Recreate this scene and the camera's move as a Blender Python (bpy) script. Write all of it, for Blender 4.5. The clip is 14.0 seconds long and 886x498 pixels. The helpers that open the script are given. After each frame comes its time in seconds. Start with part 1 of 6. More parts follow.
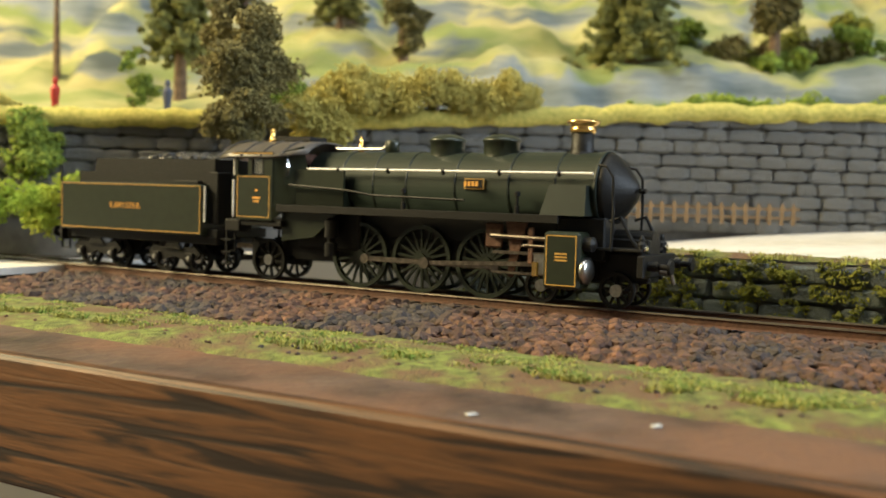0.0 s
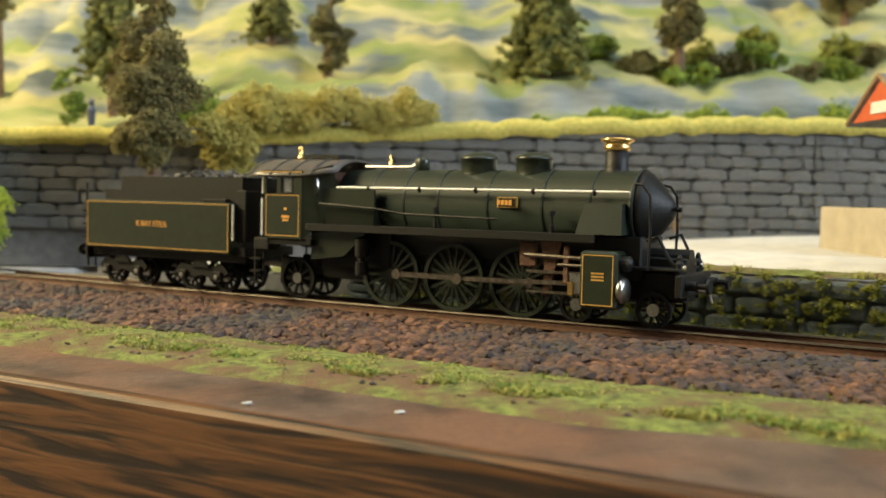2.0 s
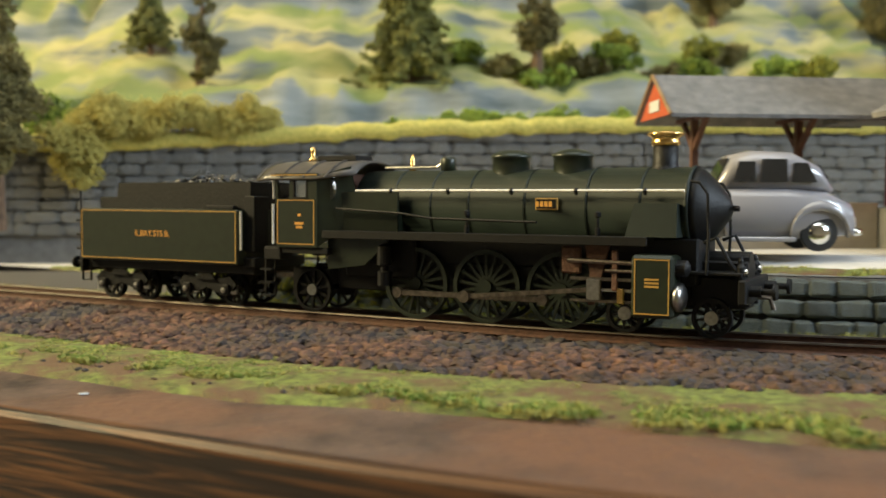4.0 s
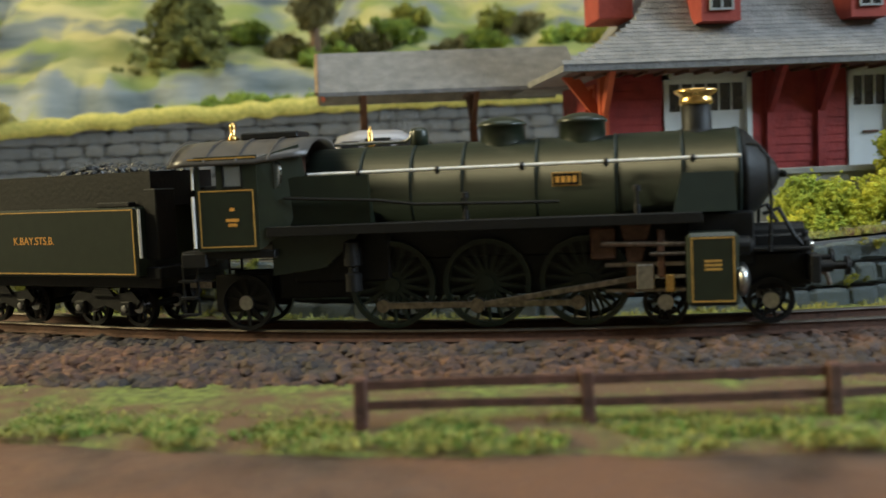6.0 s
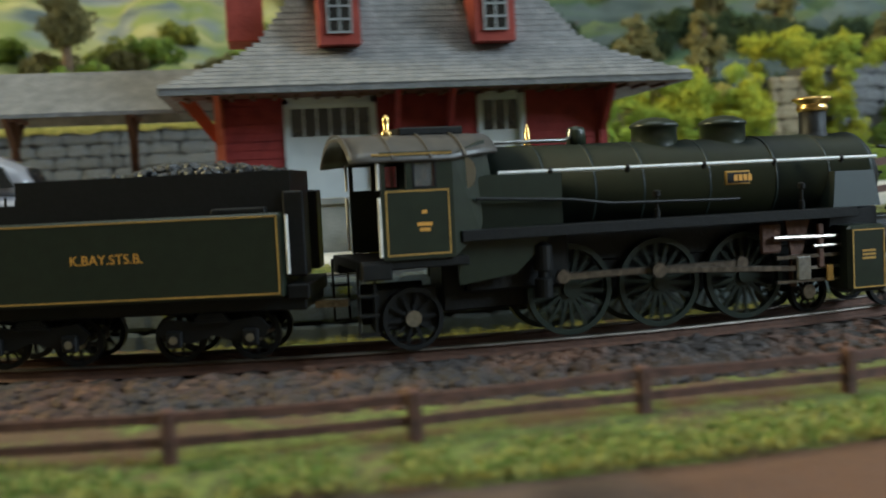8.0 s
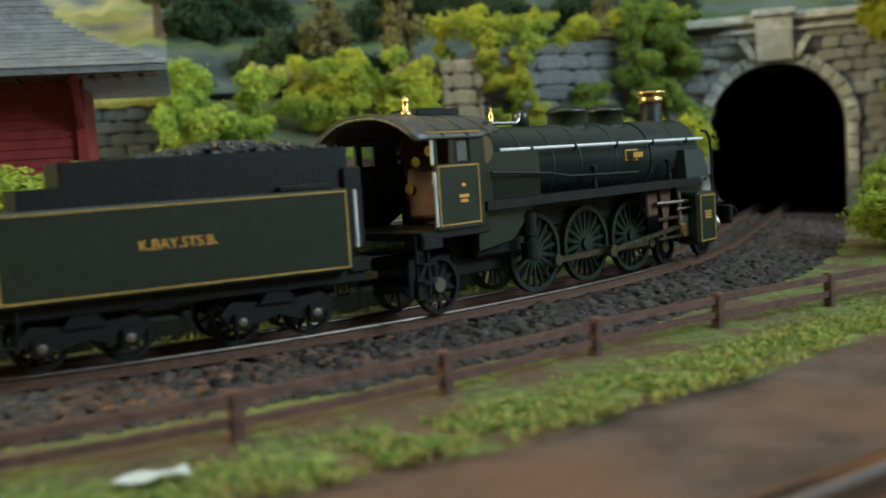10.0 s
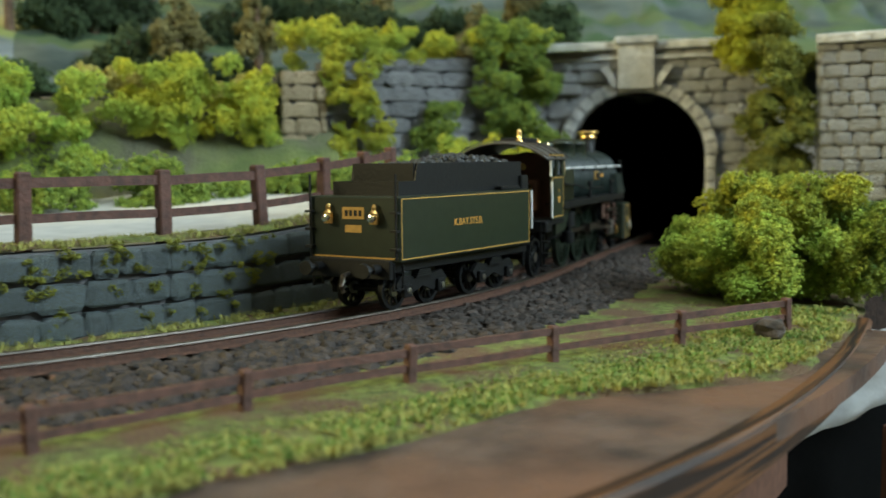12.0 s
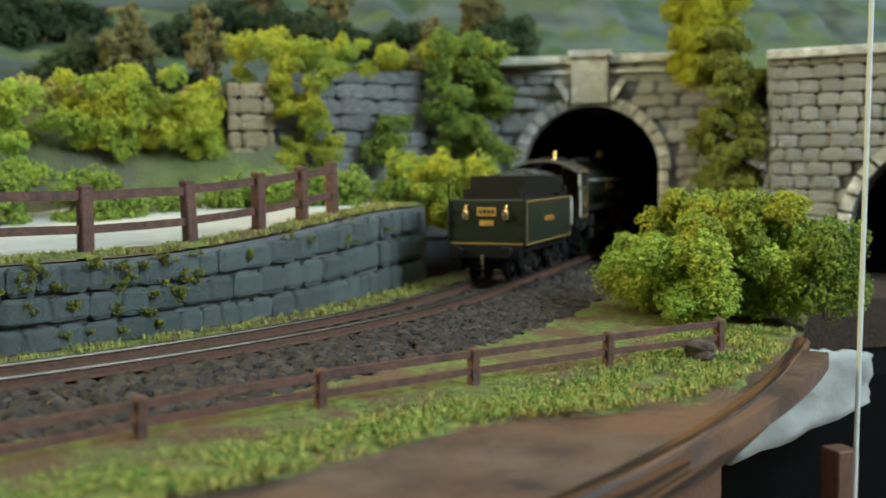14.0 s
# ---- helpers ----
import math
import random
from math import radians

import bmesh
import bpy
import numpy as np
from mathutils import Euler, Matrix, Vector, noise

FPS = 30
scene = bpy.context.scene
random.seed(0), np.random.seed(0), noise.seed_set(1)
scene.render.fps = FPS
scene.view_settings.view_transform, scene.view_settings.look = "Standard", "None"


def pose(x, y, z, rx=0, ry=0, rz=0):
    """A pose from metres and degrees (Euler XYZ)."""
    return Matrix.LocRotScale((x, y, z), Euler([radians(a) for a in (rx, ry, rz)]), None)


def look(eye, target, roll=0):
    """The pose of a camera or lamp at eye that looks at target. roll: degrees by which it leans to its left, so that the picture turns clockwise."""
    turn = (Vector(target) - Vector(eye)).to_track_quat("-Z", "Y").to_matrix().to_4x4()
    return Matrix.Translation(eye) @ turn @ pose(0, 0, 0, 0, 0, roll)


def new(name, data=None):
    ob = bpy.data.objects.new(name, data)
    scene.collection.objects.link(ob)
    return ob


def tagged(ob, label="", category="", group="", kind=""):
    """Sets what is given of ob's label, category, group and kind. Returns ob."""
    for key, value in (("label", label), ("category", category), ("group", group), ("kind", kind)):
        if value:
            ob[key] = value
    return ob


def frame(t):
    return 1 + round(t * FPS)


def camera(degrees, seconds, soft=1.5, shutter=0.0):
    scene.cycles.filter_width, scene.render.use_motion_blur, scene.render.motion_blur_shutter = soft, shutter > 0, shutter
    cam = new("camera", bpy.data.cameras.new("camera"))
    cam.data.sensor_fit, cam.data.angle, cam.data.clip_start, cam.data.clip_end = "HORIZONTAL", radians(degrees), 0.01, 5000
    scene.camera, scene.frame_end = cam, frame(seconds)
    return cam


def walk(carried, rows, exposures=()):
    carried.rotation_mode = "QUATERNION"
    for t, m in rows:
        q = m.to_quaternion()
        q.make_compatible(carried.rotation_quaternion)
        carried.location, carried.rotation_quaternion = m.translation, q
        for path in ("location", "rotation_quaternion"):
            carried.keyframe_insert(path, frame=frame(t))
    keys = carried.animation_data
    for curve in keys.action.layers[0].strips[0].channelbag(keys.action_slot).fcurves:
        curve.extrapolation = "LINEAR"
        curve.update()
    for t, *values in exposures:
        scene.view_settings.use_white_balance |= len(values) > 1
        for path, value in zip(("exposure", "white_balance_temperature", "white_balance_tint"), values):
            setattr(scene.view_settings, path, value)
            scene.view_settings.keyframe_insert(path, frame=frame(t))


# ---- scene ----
# One plan unit is a little under a millimetre of the model railway.
U = 0.000921
cam = camera(47.07, 14.0, soft=1.6, shutter=0.5)
# a small lens close to its subject: the slopes behind fall out of focus
cam.data.dof.use_dof = True
cam.data.dof.focus_distance = 0.295
cam.data.dof.aperture_fstop = 16.0
PATH = [
    (0.0, 0.1, 0.0, 36.0, -4.25, -3.05, -1.69),
    (0.5, 7.1, -5.9, 33.9, -4.43, -2.90, -1.64),
    (1.0, 24.0, -15.5, 36.4, -4.29, -2.82, -1.78),
    (1.5, 35.4, -26.4, 37.5, -4.27, -2.85, -1.42),
    (2.0, 52.3, -38.6, 41.4, -4.02, -2.90, -1.26),
    (2.5, 73.5, -45.9, 39.9, -3.99, -2.86, -0.77),
    (3.0, 96.1, -51.8, 41.9, -4.25, -2.82, -0.74),
    (3.2, 101.6, -54.5, 40.9, -4.49, -2.71, -0.75),
    (5.3, 223.1, -87.2, 45.4, -5.21, -3.41, 1.99),
    (5.5, 241.7, -82.3, 46.2, -5.21, -3.71, 2.62),
    (6.0, 269.2, -73.4, 43.0, -5.79, -4.23, 2.56),
    (6.5, 291.6, -76.5, 44.4, -6.54, -4.00, 2.61),
    (7.0, 319.3, -78.8, 46.9, -7.30, -3.74, 2.41),
    (7.5, 351.4, -76.9, 41.6, -8.48, -3.40, 2.34),
    (8.0, 383.5, -77.5, 41.7, -9.81, -3.53, 2.78),
    (8.5, 426.2, -70.4, 41.7, -11.76, -4.03, 3.09),
    (9.0, 461.4, -65.0, 41.6, -12.19, -4.39, 3.32),
    (9.2, 482.2, -59.9, 41.4, -12.80, -4.52, 3.39),
    (11.3, 592.3, -57.1, 46.1, -15.06, -5.51, 3.38),
    (11.5, 599.5, -57.8, 44.2, -15.20, -5.17, 2.18),
    (12.0, 616.2, -57.7, 48.5, -16.16, -4.99, 0.68),
    (12.5, 629.6, -53.7, 47.1, -17.16, -5.11, 0.89),
    (13.0, 628.8, -55.0, 49.0, -17.14, -5.12, 0.85),
    (13.5, 626.0, -55.6, 50.6, -17.15, -4.89, 0.65),
    (14.0, 633.6, -55.6, 50.3, -17.35, -4.40, 0.39)]
walk(cam, [(t, pose(x * U, y * U, z * U, 90 + p, r, w)) for t, x, y, z, w, p, r in PATH],
     exposures=[(0.0, 0.18, 5750, 5), (3.2, 0.08, 5750, 5), (5.5, -0.15, 5550, 3), (7.0, -0.35, 5350, 1), (9.2, -0.5, 5400, -4), (11.5, -0.25, 5500, -6), (14.0, -0.15, 5600, -6)])

# ---- world and light ----
world = bpy.data.worlds.new("room_air")
scene.world = world
world.use_nodes = True
world.node_tree.nodes["Background"].inputs[0].default_value = (0.9, 0.95, 1.0, 1)
world.node_tree.nodes["Background"].inputs[1].default_value = 0.23


def area_lamp(name, eye, target, size, power, colour):
    data = bpy.data.lights.new(name, "AREA")
    data.shape, data.size, data.energy, data.color = "SQUARE", size, power, colour
    ob = new(name, data)
    ob.matrix_world = look(eye, target)
    return ob


area_lamp("evening_window_lamp", (-1.1, 0.42, 0.75), (0.1, 0.48, 0.06), 0.5, 41, (1.0, 0.74, 0.36))
area_lamp("ceiling_lamp", (0.3, 0.0, 1.6), (0.3, 0.4, 0), 1.3, 14, (1.0, 0.95, 0.86))
area_lamp("east_window_lamp", (2.3, 0.3, 0.75), (0.8, 0.35, 0.05), 0.9, 6, (0.88, 0.95, 1.0))
area_lamp("day_window_lamp", (1.5, -0.5, 0.75), (0.9, 0.4, 0.08), 0.6, 23, (0.93, 0.97, 1.0))


# ---- materials ----
def material(name, colour, rough=0.7, metal=0.0, dark=None, scale=400.0, bump=0.0, bump_scale=900.0, mix=0.6, random_piece=0.0, coat=0.0, detail=6.0, third=None, third_scale=60.0):
    m = bpy.data.materials.new(name)
    m.use_nodes = True
    n, l = m.node_tree.nodes, m.node_tree.links
    b = n["Principled BSDF"]
    b.inputs["Roughness"].default_value, b.inputs["Metallic"].default_value = rough, metal
    b.inputs["Coat Weight"].default_value = coat
    co = n.new("ShaderNodeTexCoord")
    if dark is None:
        dark = tuple(c * 0.72 for c in colour)
    tex = n.new("ShaderNodeTexNoise")
    tex.inputs["Scale"].default_value, tex.inputs["Detail"].default_value = scale, detail
    l.new(co.outputs["Object"], tex.inputs["Vector"])
    ramp = n.new("ShaderNodeValToRGB")
    ramp.color_ramp.elements[0].position, ramp.color_ramp.elements[1].position = 0.5 - mix / 3, 0.5 + mix / 3
    ramp.color_ramp.elements[0].color, ramp.color_ramp.elements[1].color = (*dark, 1), (*colour, 1)
    l.new(tex.outputs["Fac"], ramp.inputs["Fac"])
    out = ramp.outputs["Color"]
    if third is not None:
        big = n.new("ShaderNodeTexNoise")
        big.inputs["Scale"].default_value, big.inputs["Detail"].default_value = third_scale, 4
        l.new(co.outputs["Object"], big.inputs["Vector"])
        r2 = n.new("ShaderNodeValToRGB")
        r2.color_ramp.elements[0].position, r2.color_ramp.elements[1].position = 0.42, 0.6
        l.new(big.outputs["Fac"], r2.inputs["Fac"])
        mx = n.new("ShaderNodeMix")
        mx.data_type = "RGBA"
        l.new(r2.outputs["Color"], mx.inputs["Factor"])
        l.new(out, mx.inputs["A"])
        mx.inputs["B"].default_value = (*third, 1)
        out = mx.outputs["Result"]
    if random_piece:
        info = n.new("ShaderNodeObjectInfo")
        geo = n.new("ShaderNodeNewGeometry")
        add = n.new("ShaderNodeMath")
        add.operation = "ADD"
        l.new(info.outputs["Random"], add.inputs[0])
        l.new(geo.outputs["Random Per Island"], add.inputs[1])
        mr = n.new("ShaderNodeMapRange")
        mr.inputs["From Max"].default_value = 2
        mr.inputs["To Min"].default_value, mr.inputs["To Max"].default_value = 1 - random_piece, 1 + random_piece
        l.new(add.outputs[0], mr.inputs["Value"])
        hs = n.new("ShaderNodeHueSaturation")
        l.new(mr.outputs["Result"], hs.inputs["Value"])
        l.new(out, hs.inputs["Color"])
        out = hs.outputs["Color"]
    l.new(out, b.inputs["Base Color"])
    if bump:
        t2 = n.new("ShaderNodeTexNoise")
        t2.inputs["Scale"].default_value, t2.inputs["Detail"].default_value = bump_scale, 5
        l.new(co.outputs["Object"], t2.inputs["Vector"])
        bp = n.new("ShaderNodeBump")
        bp.inputs["Strength"].default_value, bp.inputs["Distance"].default_value = bump, 0.0015
        l.new(t2.outputs["Fac"], bp.inputs["Height"])
        l.new(bp.outputs["Normal"], b.inputs["Normal"])
    return m


def wood_grain(name, light, dark, axis_scale, rough=0.58):
    m = bpy.data.materials.new(name)
    m.use_nodes = True
    n, l = m.node_tree.nodes, m.node_tree.links
    b = n["Principled BSDF"]
    b.inputs["Roughness"].default_value = rough
    co, mp = n.new("ShaderNodeTexCoord"), n.new("ShaderNodeMapping")
    mp.inputs["Scale"].default_value = axis_scale
    l.new(co.outputs["UV"], mp.inputs["Vector"])
    tex = n.new("ShaderNodeTexNoise")
    tex.inputs["Scale"].default_value, tex.inputs["Detail"].default_value, tex.inputs["Distortion"].default_value = 22, 7, 1.2
    l.new(mp.outputs["Vector"], tex.inputs["Vector"])
    ramp = n.new("ShaderNodeValToRGB")
    ramp.color_ramp.elements[0].position, ramp.color_ramp.elements[1].position = 0.43, 0.57
    ramp.color_ramp.elements[0].color, ramp.color_ramp.elements[1].color = (*dark, 1), (*light, 1)
    l.new(tex.outputs["Fac"], ramp.inputs["Fac"])
    pore = n.new("ShaderNodeTexNoise")
    pore.inputs["Scale"].default_value, pore.inputs["Detail"].default_value = 160, 4
    l.new(mp.outputs["Vector"], pore.inputs["Vector"])
    mul = n.new("ShaderNodeMix")
    mul.data_type, mul.blend_type = "RGBA", "MULTIPLY"
    mul.inputs["Factor"].default_value = 0.7
    l.new(ramp.outputs["Color"], mul.inputs["A"])
    l.new(pore.outputs["Fac"], mul.inputs["B"])
    l.new(mul.outputs["Result"], b.inputs["Base Color"])
    bp = n.new("ShaderNodeBump")
    bp.inputs["Strength"].default_value, bp.inputs["Distance"].default_value = 0.4, 0.001
    l.new(tex.outputs["Fac"], bp.inputs["Height"])
    l.new(bp.outputs["Normal"], b.inputs["Normal"])
    return m


LOCO_GREEN = material("loco_green_paint", (0.02, 0.027, 0.016), 0.34, 0, (0.015, 0.02, 0.012), 300)
BOILER_GREEN = material("boiler_green_paint", (0.014, 0.022, 0.018), 0.48, 0, (0.011, 0.017, 0.014), 300)
BOILER_GREEN.node_tree.nodes["Principled BSDF"].inputs["Specular IOR Level"].default_value = 0.36
LOCO_BLACK = material("loco_black_paint", (0.009, 0.009, 0.009), 0.5, 0, (0.006, 0.006, 0.006), 500, 0.1)
LOCO_BLACK.node_tree.nodes["Principled BSDF"].inputs["Specular IOR Level"].default_value = 0.3
WHEEL_GREEN = material("wheel_green_paint", (0.012, 0.02, 0.011), 0.45)
STEEL = material("polished_steel", (0.55, 0.55, 0.53), 0.3, 1.0, (0.35, 0.34, 0.33), 700)
ROD_STEEL = material("worn_rod_steel", (0.32, 0.28, 0.24), 0.32, 1.0, (0.14, 0.12, 0.1), 700)
BRASS = material("polished_brass", (0.85, 0.6, 0.22), 0.25, 1.0, (0.7, 0.45, 0.15), 500)
GOLD_LINE = material("yellow_lining_paint", (0.55, 0.33, 0.07), 0.5)
LETTER = material("orange_letter_paint", (0.75, 0.38, 0.06), 0.5)
WHITE_LINE = material("silver_band", (0.86, 0.86, 0.84), 0.4, 0.0)
ROOF_GREY = material("cab_roof_paint", (0.1, 0.09, 0.08), 0.36, 0, (0.07, 0.064, 0.058), 250)
COAL = material("coal_lumps", (0.06, 0.06, 0.062), 0.3, 0, (0.02, 0.02, 0.02), 600, 0.4, random_piece=0.6)
RAIL_RUST = material("rusty_rail_side", (0.13, 0.065, 0.04), 0.65, 0.2, (0.07, 0.035, 0.024), 700, 0.3)
RAIL_TOP = material("shiny_rail_top", (0.17, 0.15, 0.13), 0.48, 1.0, (0.1, 0.085, 0.07), 200)
SLEEPER = material("dark_sleeper", (0.06, 0.045, 0.035), 0.75, 0, (0.03, 0.023, 0.018), 500, 0.4, random_piece=0.4)
BALLAST = material("brown_ballast", (0.15, 0.075, 0.043), 0.8, 0, (0.022, 0.013, 0.01), 260, 0.5, random_piece=0.85, third=(0.042, 0.035, 0.033), third_scale=25)
BALLAST_GREY = material("dark_grey_ballast", (0.07, 0.052, 0.042), 0.75, 0, (0.01, 0.008, 0.007), 260, 0.5, random_piece=0.95)
EARTH = material("dark_earth", (0.05, 0.029, 0.018), 0.95, 0, (0.022, 0.013, 0.009), 500, 0.5)
GRASS = material("scatter_grass", (0.24, 0.29, 0.06), 0.95, 0, (0.07, 0.075, 0.022), 330, 0.9, 1100, third=(0.14, 0.085, 0.045), third_scale=70)
SUN_GRASS = material("yellow_wall_grass", (0.62, 0.54, 0.14), 0.95, 0, (0.36, 0.34, 0.07), 420, 0.7, 1100)
TUFT = material("grass_tufts", (0.46, 0.45, 0.11), 0.9, 0, (0.26, 0.26, 0.07), 300, random_piece=0.5)
BOARD = material("brown_board_paint", (0.13, 0.088, 0.068), 0.5, 0, (0.04, 0.028, 0.024), 60, 0.6, 220, mix=0.55, third=(0.15, 0.08, 0.05), third_scale=19)
OAK = wood_grain("oak_edge", (0.18, 0.075, 0.022), (0.022, 0.009, 0.004), (0.7, 13.0, 1))
FENCE_WOOD = material("stained_fence_wood", (0.14, 0.065, 0.045), 0.7, 0, (0.06, 0.03, 0.022), 350, 0.3)
STONE_BLUE = material("blue_grey_stone", (0.25, 0.295, 0.33), 0.85, 0, (0.11, 0.135, 0.155), 260, 0.8, 500, random_piece=0.35, third=(0.13, 0.15, 0.12), third_scale=34)
STONE_GREY = material("grey_wall_stone", (0.43, 0.43, 0.435), 0.9, 0, (0.22, 0.22, 0.23), 140, 0.9, 400, random_piece=0.35)
STONE_PALE = material("pale_portal_stone", (0.85, 0.84, 0.82), 0.9, 0, (0.36, 0.36, 0.37), 150, 0.9, 400, random_piece=0.3, third=(0.45, 0.44, 0.4), third_scale=40)
STONE_WALL = material("blue_grey_wall_stone", (0.3, 0.31, 0.325), 0.9, 0, (0.17, 0.175, 0.185), 90, 0.9, 400, random_piece=0.22, third=(0.24, 0.23, 0.2), third_scale=22)
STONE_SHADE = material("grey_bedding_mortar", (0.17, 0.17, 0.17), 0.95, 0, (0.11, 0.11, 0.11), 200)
MORTAR = material("dark_joint", (0.1, 0.1, 0.105), 0.95, 0, (0.06, 0.06, 0.063), 400)
ROAD = material("pale_road", (0.62, 0.6, 0.56), 0.9, 0, (0.5, 0.49, 0.46), 120, 0.2, 900)
CONCRETE = material("platform_concrete", (0.3, 0.29, 0.26), 0.9, 0, (0.2, 0.2, 0.18), 150, 0.2)
BARN_RED = material("barn_red_boards", (0.3, 0.035, 0.03), 0.75, 0, (0.2, 0.022, 0.02), 200, 0.2)
ORANGE_TRIM = material("orange_red_trim", (0.5, 0.1, 0.03), 0.7, 0, (0.38, 0.07, 0.02), 200)
DORMER_RED = material("dormer_red_boards", (0.34, 0.055, 0.035), 0.75, 0, (0.24, 0.035, 0.022), 200, 0.2)
SASH_GREY = material("grey_sash_paint", (0.36, 0.37, 0.36), 0.7, 0, (0.26, 0.27, 0.27), 120)
DOOR_WHITE = material("pale_door_paint", (0.62, 0.64, 0.63), 0.6, 0, (0.52, 0.54, 0.54), 120)
SHINGLE = material("grey_shingles", (0.24, 0.235, 0.23), 0.9, 0, (0.15, 0.15, 0.15), 200, 0.5, 900, random_piece=0.14)
BROWN_POST = material("brown_post_wood", (0.13, 0.06, 0.035), 0.7, 0, (0.08, 0.035, 0.02), 300)
GLASS = material("dark_window_glass", (0.03, 0.03, 0.03), 0.08, 0, (0.02, 0.02, 0.02), 100, coat=0.6)
CAR_GREY = material("car_grey_enamel", (0.33, 0.32, 0.34), 0.25, 0, (0.31, 0.3, 0.32), 60, coat=0.7)
CHROME = material("car_chrome", (0.85, 0.85, 0.85), 0.12, 1.0, (0.75, 0.75, 0.75), 60)
TYRE = material("black_tyre", (0.02, 0.02, 0.02), 0.7)
LEAF_BRIGHT = material("bright_foam_leaf", (0.76, 0.7, 0.05), 0.95, 0, (0.36, 0.41, 0.036), 330, 0.8, 1300, random_piece=0.4, third=(0.34, 0.42, 0.05), third_scale=55)
LEAF_GREEN = material("mid_foam_leaf", (0.36, 0.44, 0.055), 0.95, 0, (0.09, 0.16, 0.03), 330, 0.8, 1300, random_piece=0.45)
LEAF_YELLOW = material("yellow_foam_leaf", (0.660, 0.624, 0.024), 0.95, 0, (0.384, 0.408, 0.024), 330, 0.8, 1300, random_piece=0.3)
LEAF_OLIVE = material("olive_leaf", (0.27, 0.235, 0.085), 0.95, 0, (0.105, 0.095, 0.036), 330, 0.8, 1300, random_piece=0.5)
LEAF_STRAW = material("straw_hedge", (0.6, 0.52, 0.14), 0.95, 0, (0.36, 0.33, 0.08), 330, 0.8, 1300, random_piece=0.2)
LEAF_FIR = material("fir_needles", (0.3, 0.3, 0.08), 0.95, 0, (0.11, 0.12, 0.04), 330, 0.8, 1300, random_piece=0.45)
LEAF_PIER = material("olive_green_leaf", (0.36, 0.36, 0.045), 0.95, 0, (0.105, 0.128, 0.030), 330, 0.8, 1300, random_piece=0.45)
LEAF_FRESH = material("fresh_foam_leaf", (0.62, 0.64, 0.07), 0.95, 0, (0.22, 0.32, 0.04), 330, 0.8, 1300, random_piece=0.4, third=(0.3, 0.42, 0.05), third_scale=55)
LEAF_DARK = material("dark_forest_leaf", (0.085, 0.12, 0.045), 0.95, 0, (0.03, 0.05, 0.022), 330, 0.8, 1300, random_piece=0.4)
TUFT_GREEN = material("green_grass_tufts", (0.24, 0.36, 0.06), 0.9, 0, (0.12, 0.2, 0.035), 300, random_piece=0.5)
BARK = material("tree_bark", (0.2, 0.13, 0.08), 0.9, 0, (0.09, 0.06, 0.04), 300, 0.5)
def slope_material(name, grass, straw, rock_pale, rock_dark, steep=0.8):
    """Scatter grass on the gentle parts of a slope, streaked rock on the steep ones."""
    m = bpy.data.materials.new(name)
    m.use_nodes = True
    n, l = m.node_tree.nodes, m.node_tree.links
    b = n["Principled BSDF"]
    b.inputs["Roughness"].default_value = 0.95
    co, geo = n.new("ShaderNodeTexCoord"), n.new("ShaderNodeNewGeometry")

    def cloud(scale, stretch, low, high, a, c):
        mp, tex, ramp = n.new("ShaderNodeMapping"), n.new("ShaderNodeTexNoise"), n.new("ShaderNodeValToRGB")
        mp.inputs["Scale"].default_value = stretch
        tex.inputs["Scale"].default_value, tex.inputs["Detail"].default_value = scale, 6
        l.new(co.outputs["Object"], mp.inputs["Vector"])
        l.new(mp.outputs["Vector"], tex.inputs["Vector"])
        l.new(tex.outputs["Fac"], ramp.inputs["Fac"])
        ramp.color_ramp.elements[0].position, ramp.color_ramp.elements[1].position = low, high
        ramp.color_ramp.elements[0].color, ramp.color_ramp.elements[1].color = (*a, 1), (*c, 1)
        return ramp.outputs["Color"], tex.outputs["Fac"]
    turf, fine = cloud(26, (0.6, 1, 1), 0.4, 0.62, grass, straw)
    stone, grain = cloud(30, (0.45, 0.8, 2.2), 0.36, 0.64, rock_dark, rock_pale)
    sep, wob, add = n.new("ShaderNodeSeparateXYZ"), n.new("ShaderNodeMath"), n.new("ShaderNodeMapRange")
    l.new(geo.outputs["Normal"], sep.inputs["Vector"])
    wob.operation = "MULTIPLY_ADD"
    l.new(grain, wob.inputs[0])
    wob.inputs[1].default_value = 1.1
    l.new(sep.outputs["Z"], wob.inputs[2])
    l.new(wob.outputs[0], add.inputs["Value"])
    add.inputs["From Min"].default_value, add.inputs["From Max"].default_value = steep + 0.44, steep + 0.62
    mx = n.new("ShaderNodeMix")
    mx.data_type = "RGBA"
    l.new(add.outputs["Result"], mx.inputs["Factor"])
    l.new(stone, mx.inputs["A"])
    l.new(turf, mx.inputs["B"])
    l.new(mx.outputs["Result"], b.inputs["Base Color"])
    bp = n.new("ShaderNodeBump")
    bp.inputs["Strength"].default_value, bp.inputs["Distance"].default_value = 0.8, 0.004
    l.new(grain, bp.inputs["Height"])
    l.new(bp.outputs["Normal"], b.inputs["Normal"])
    return m


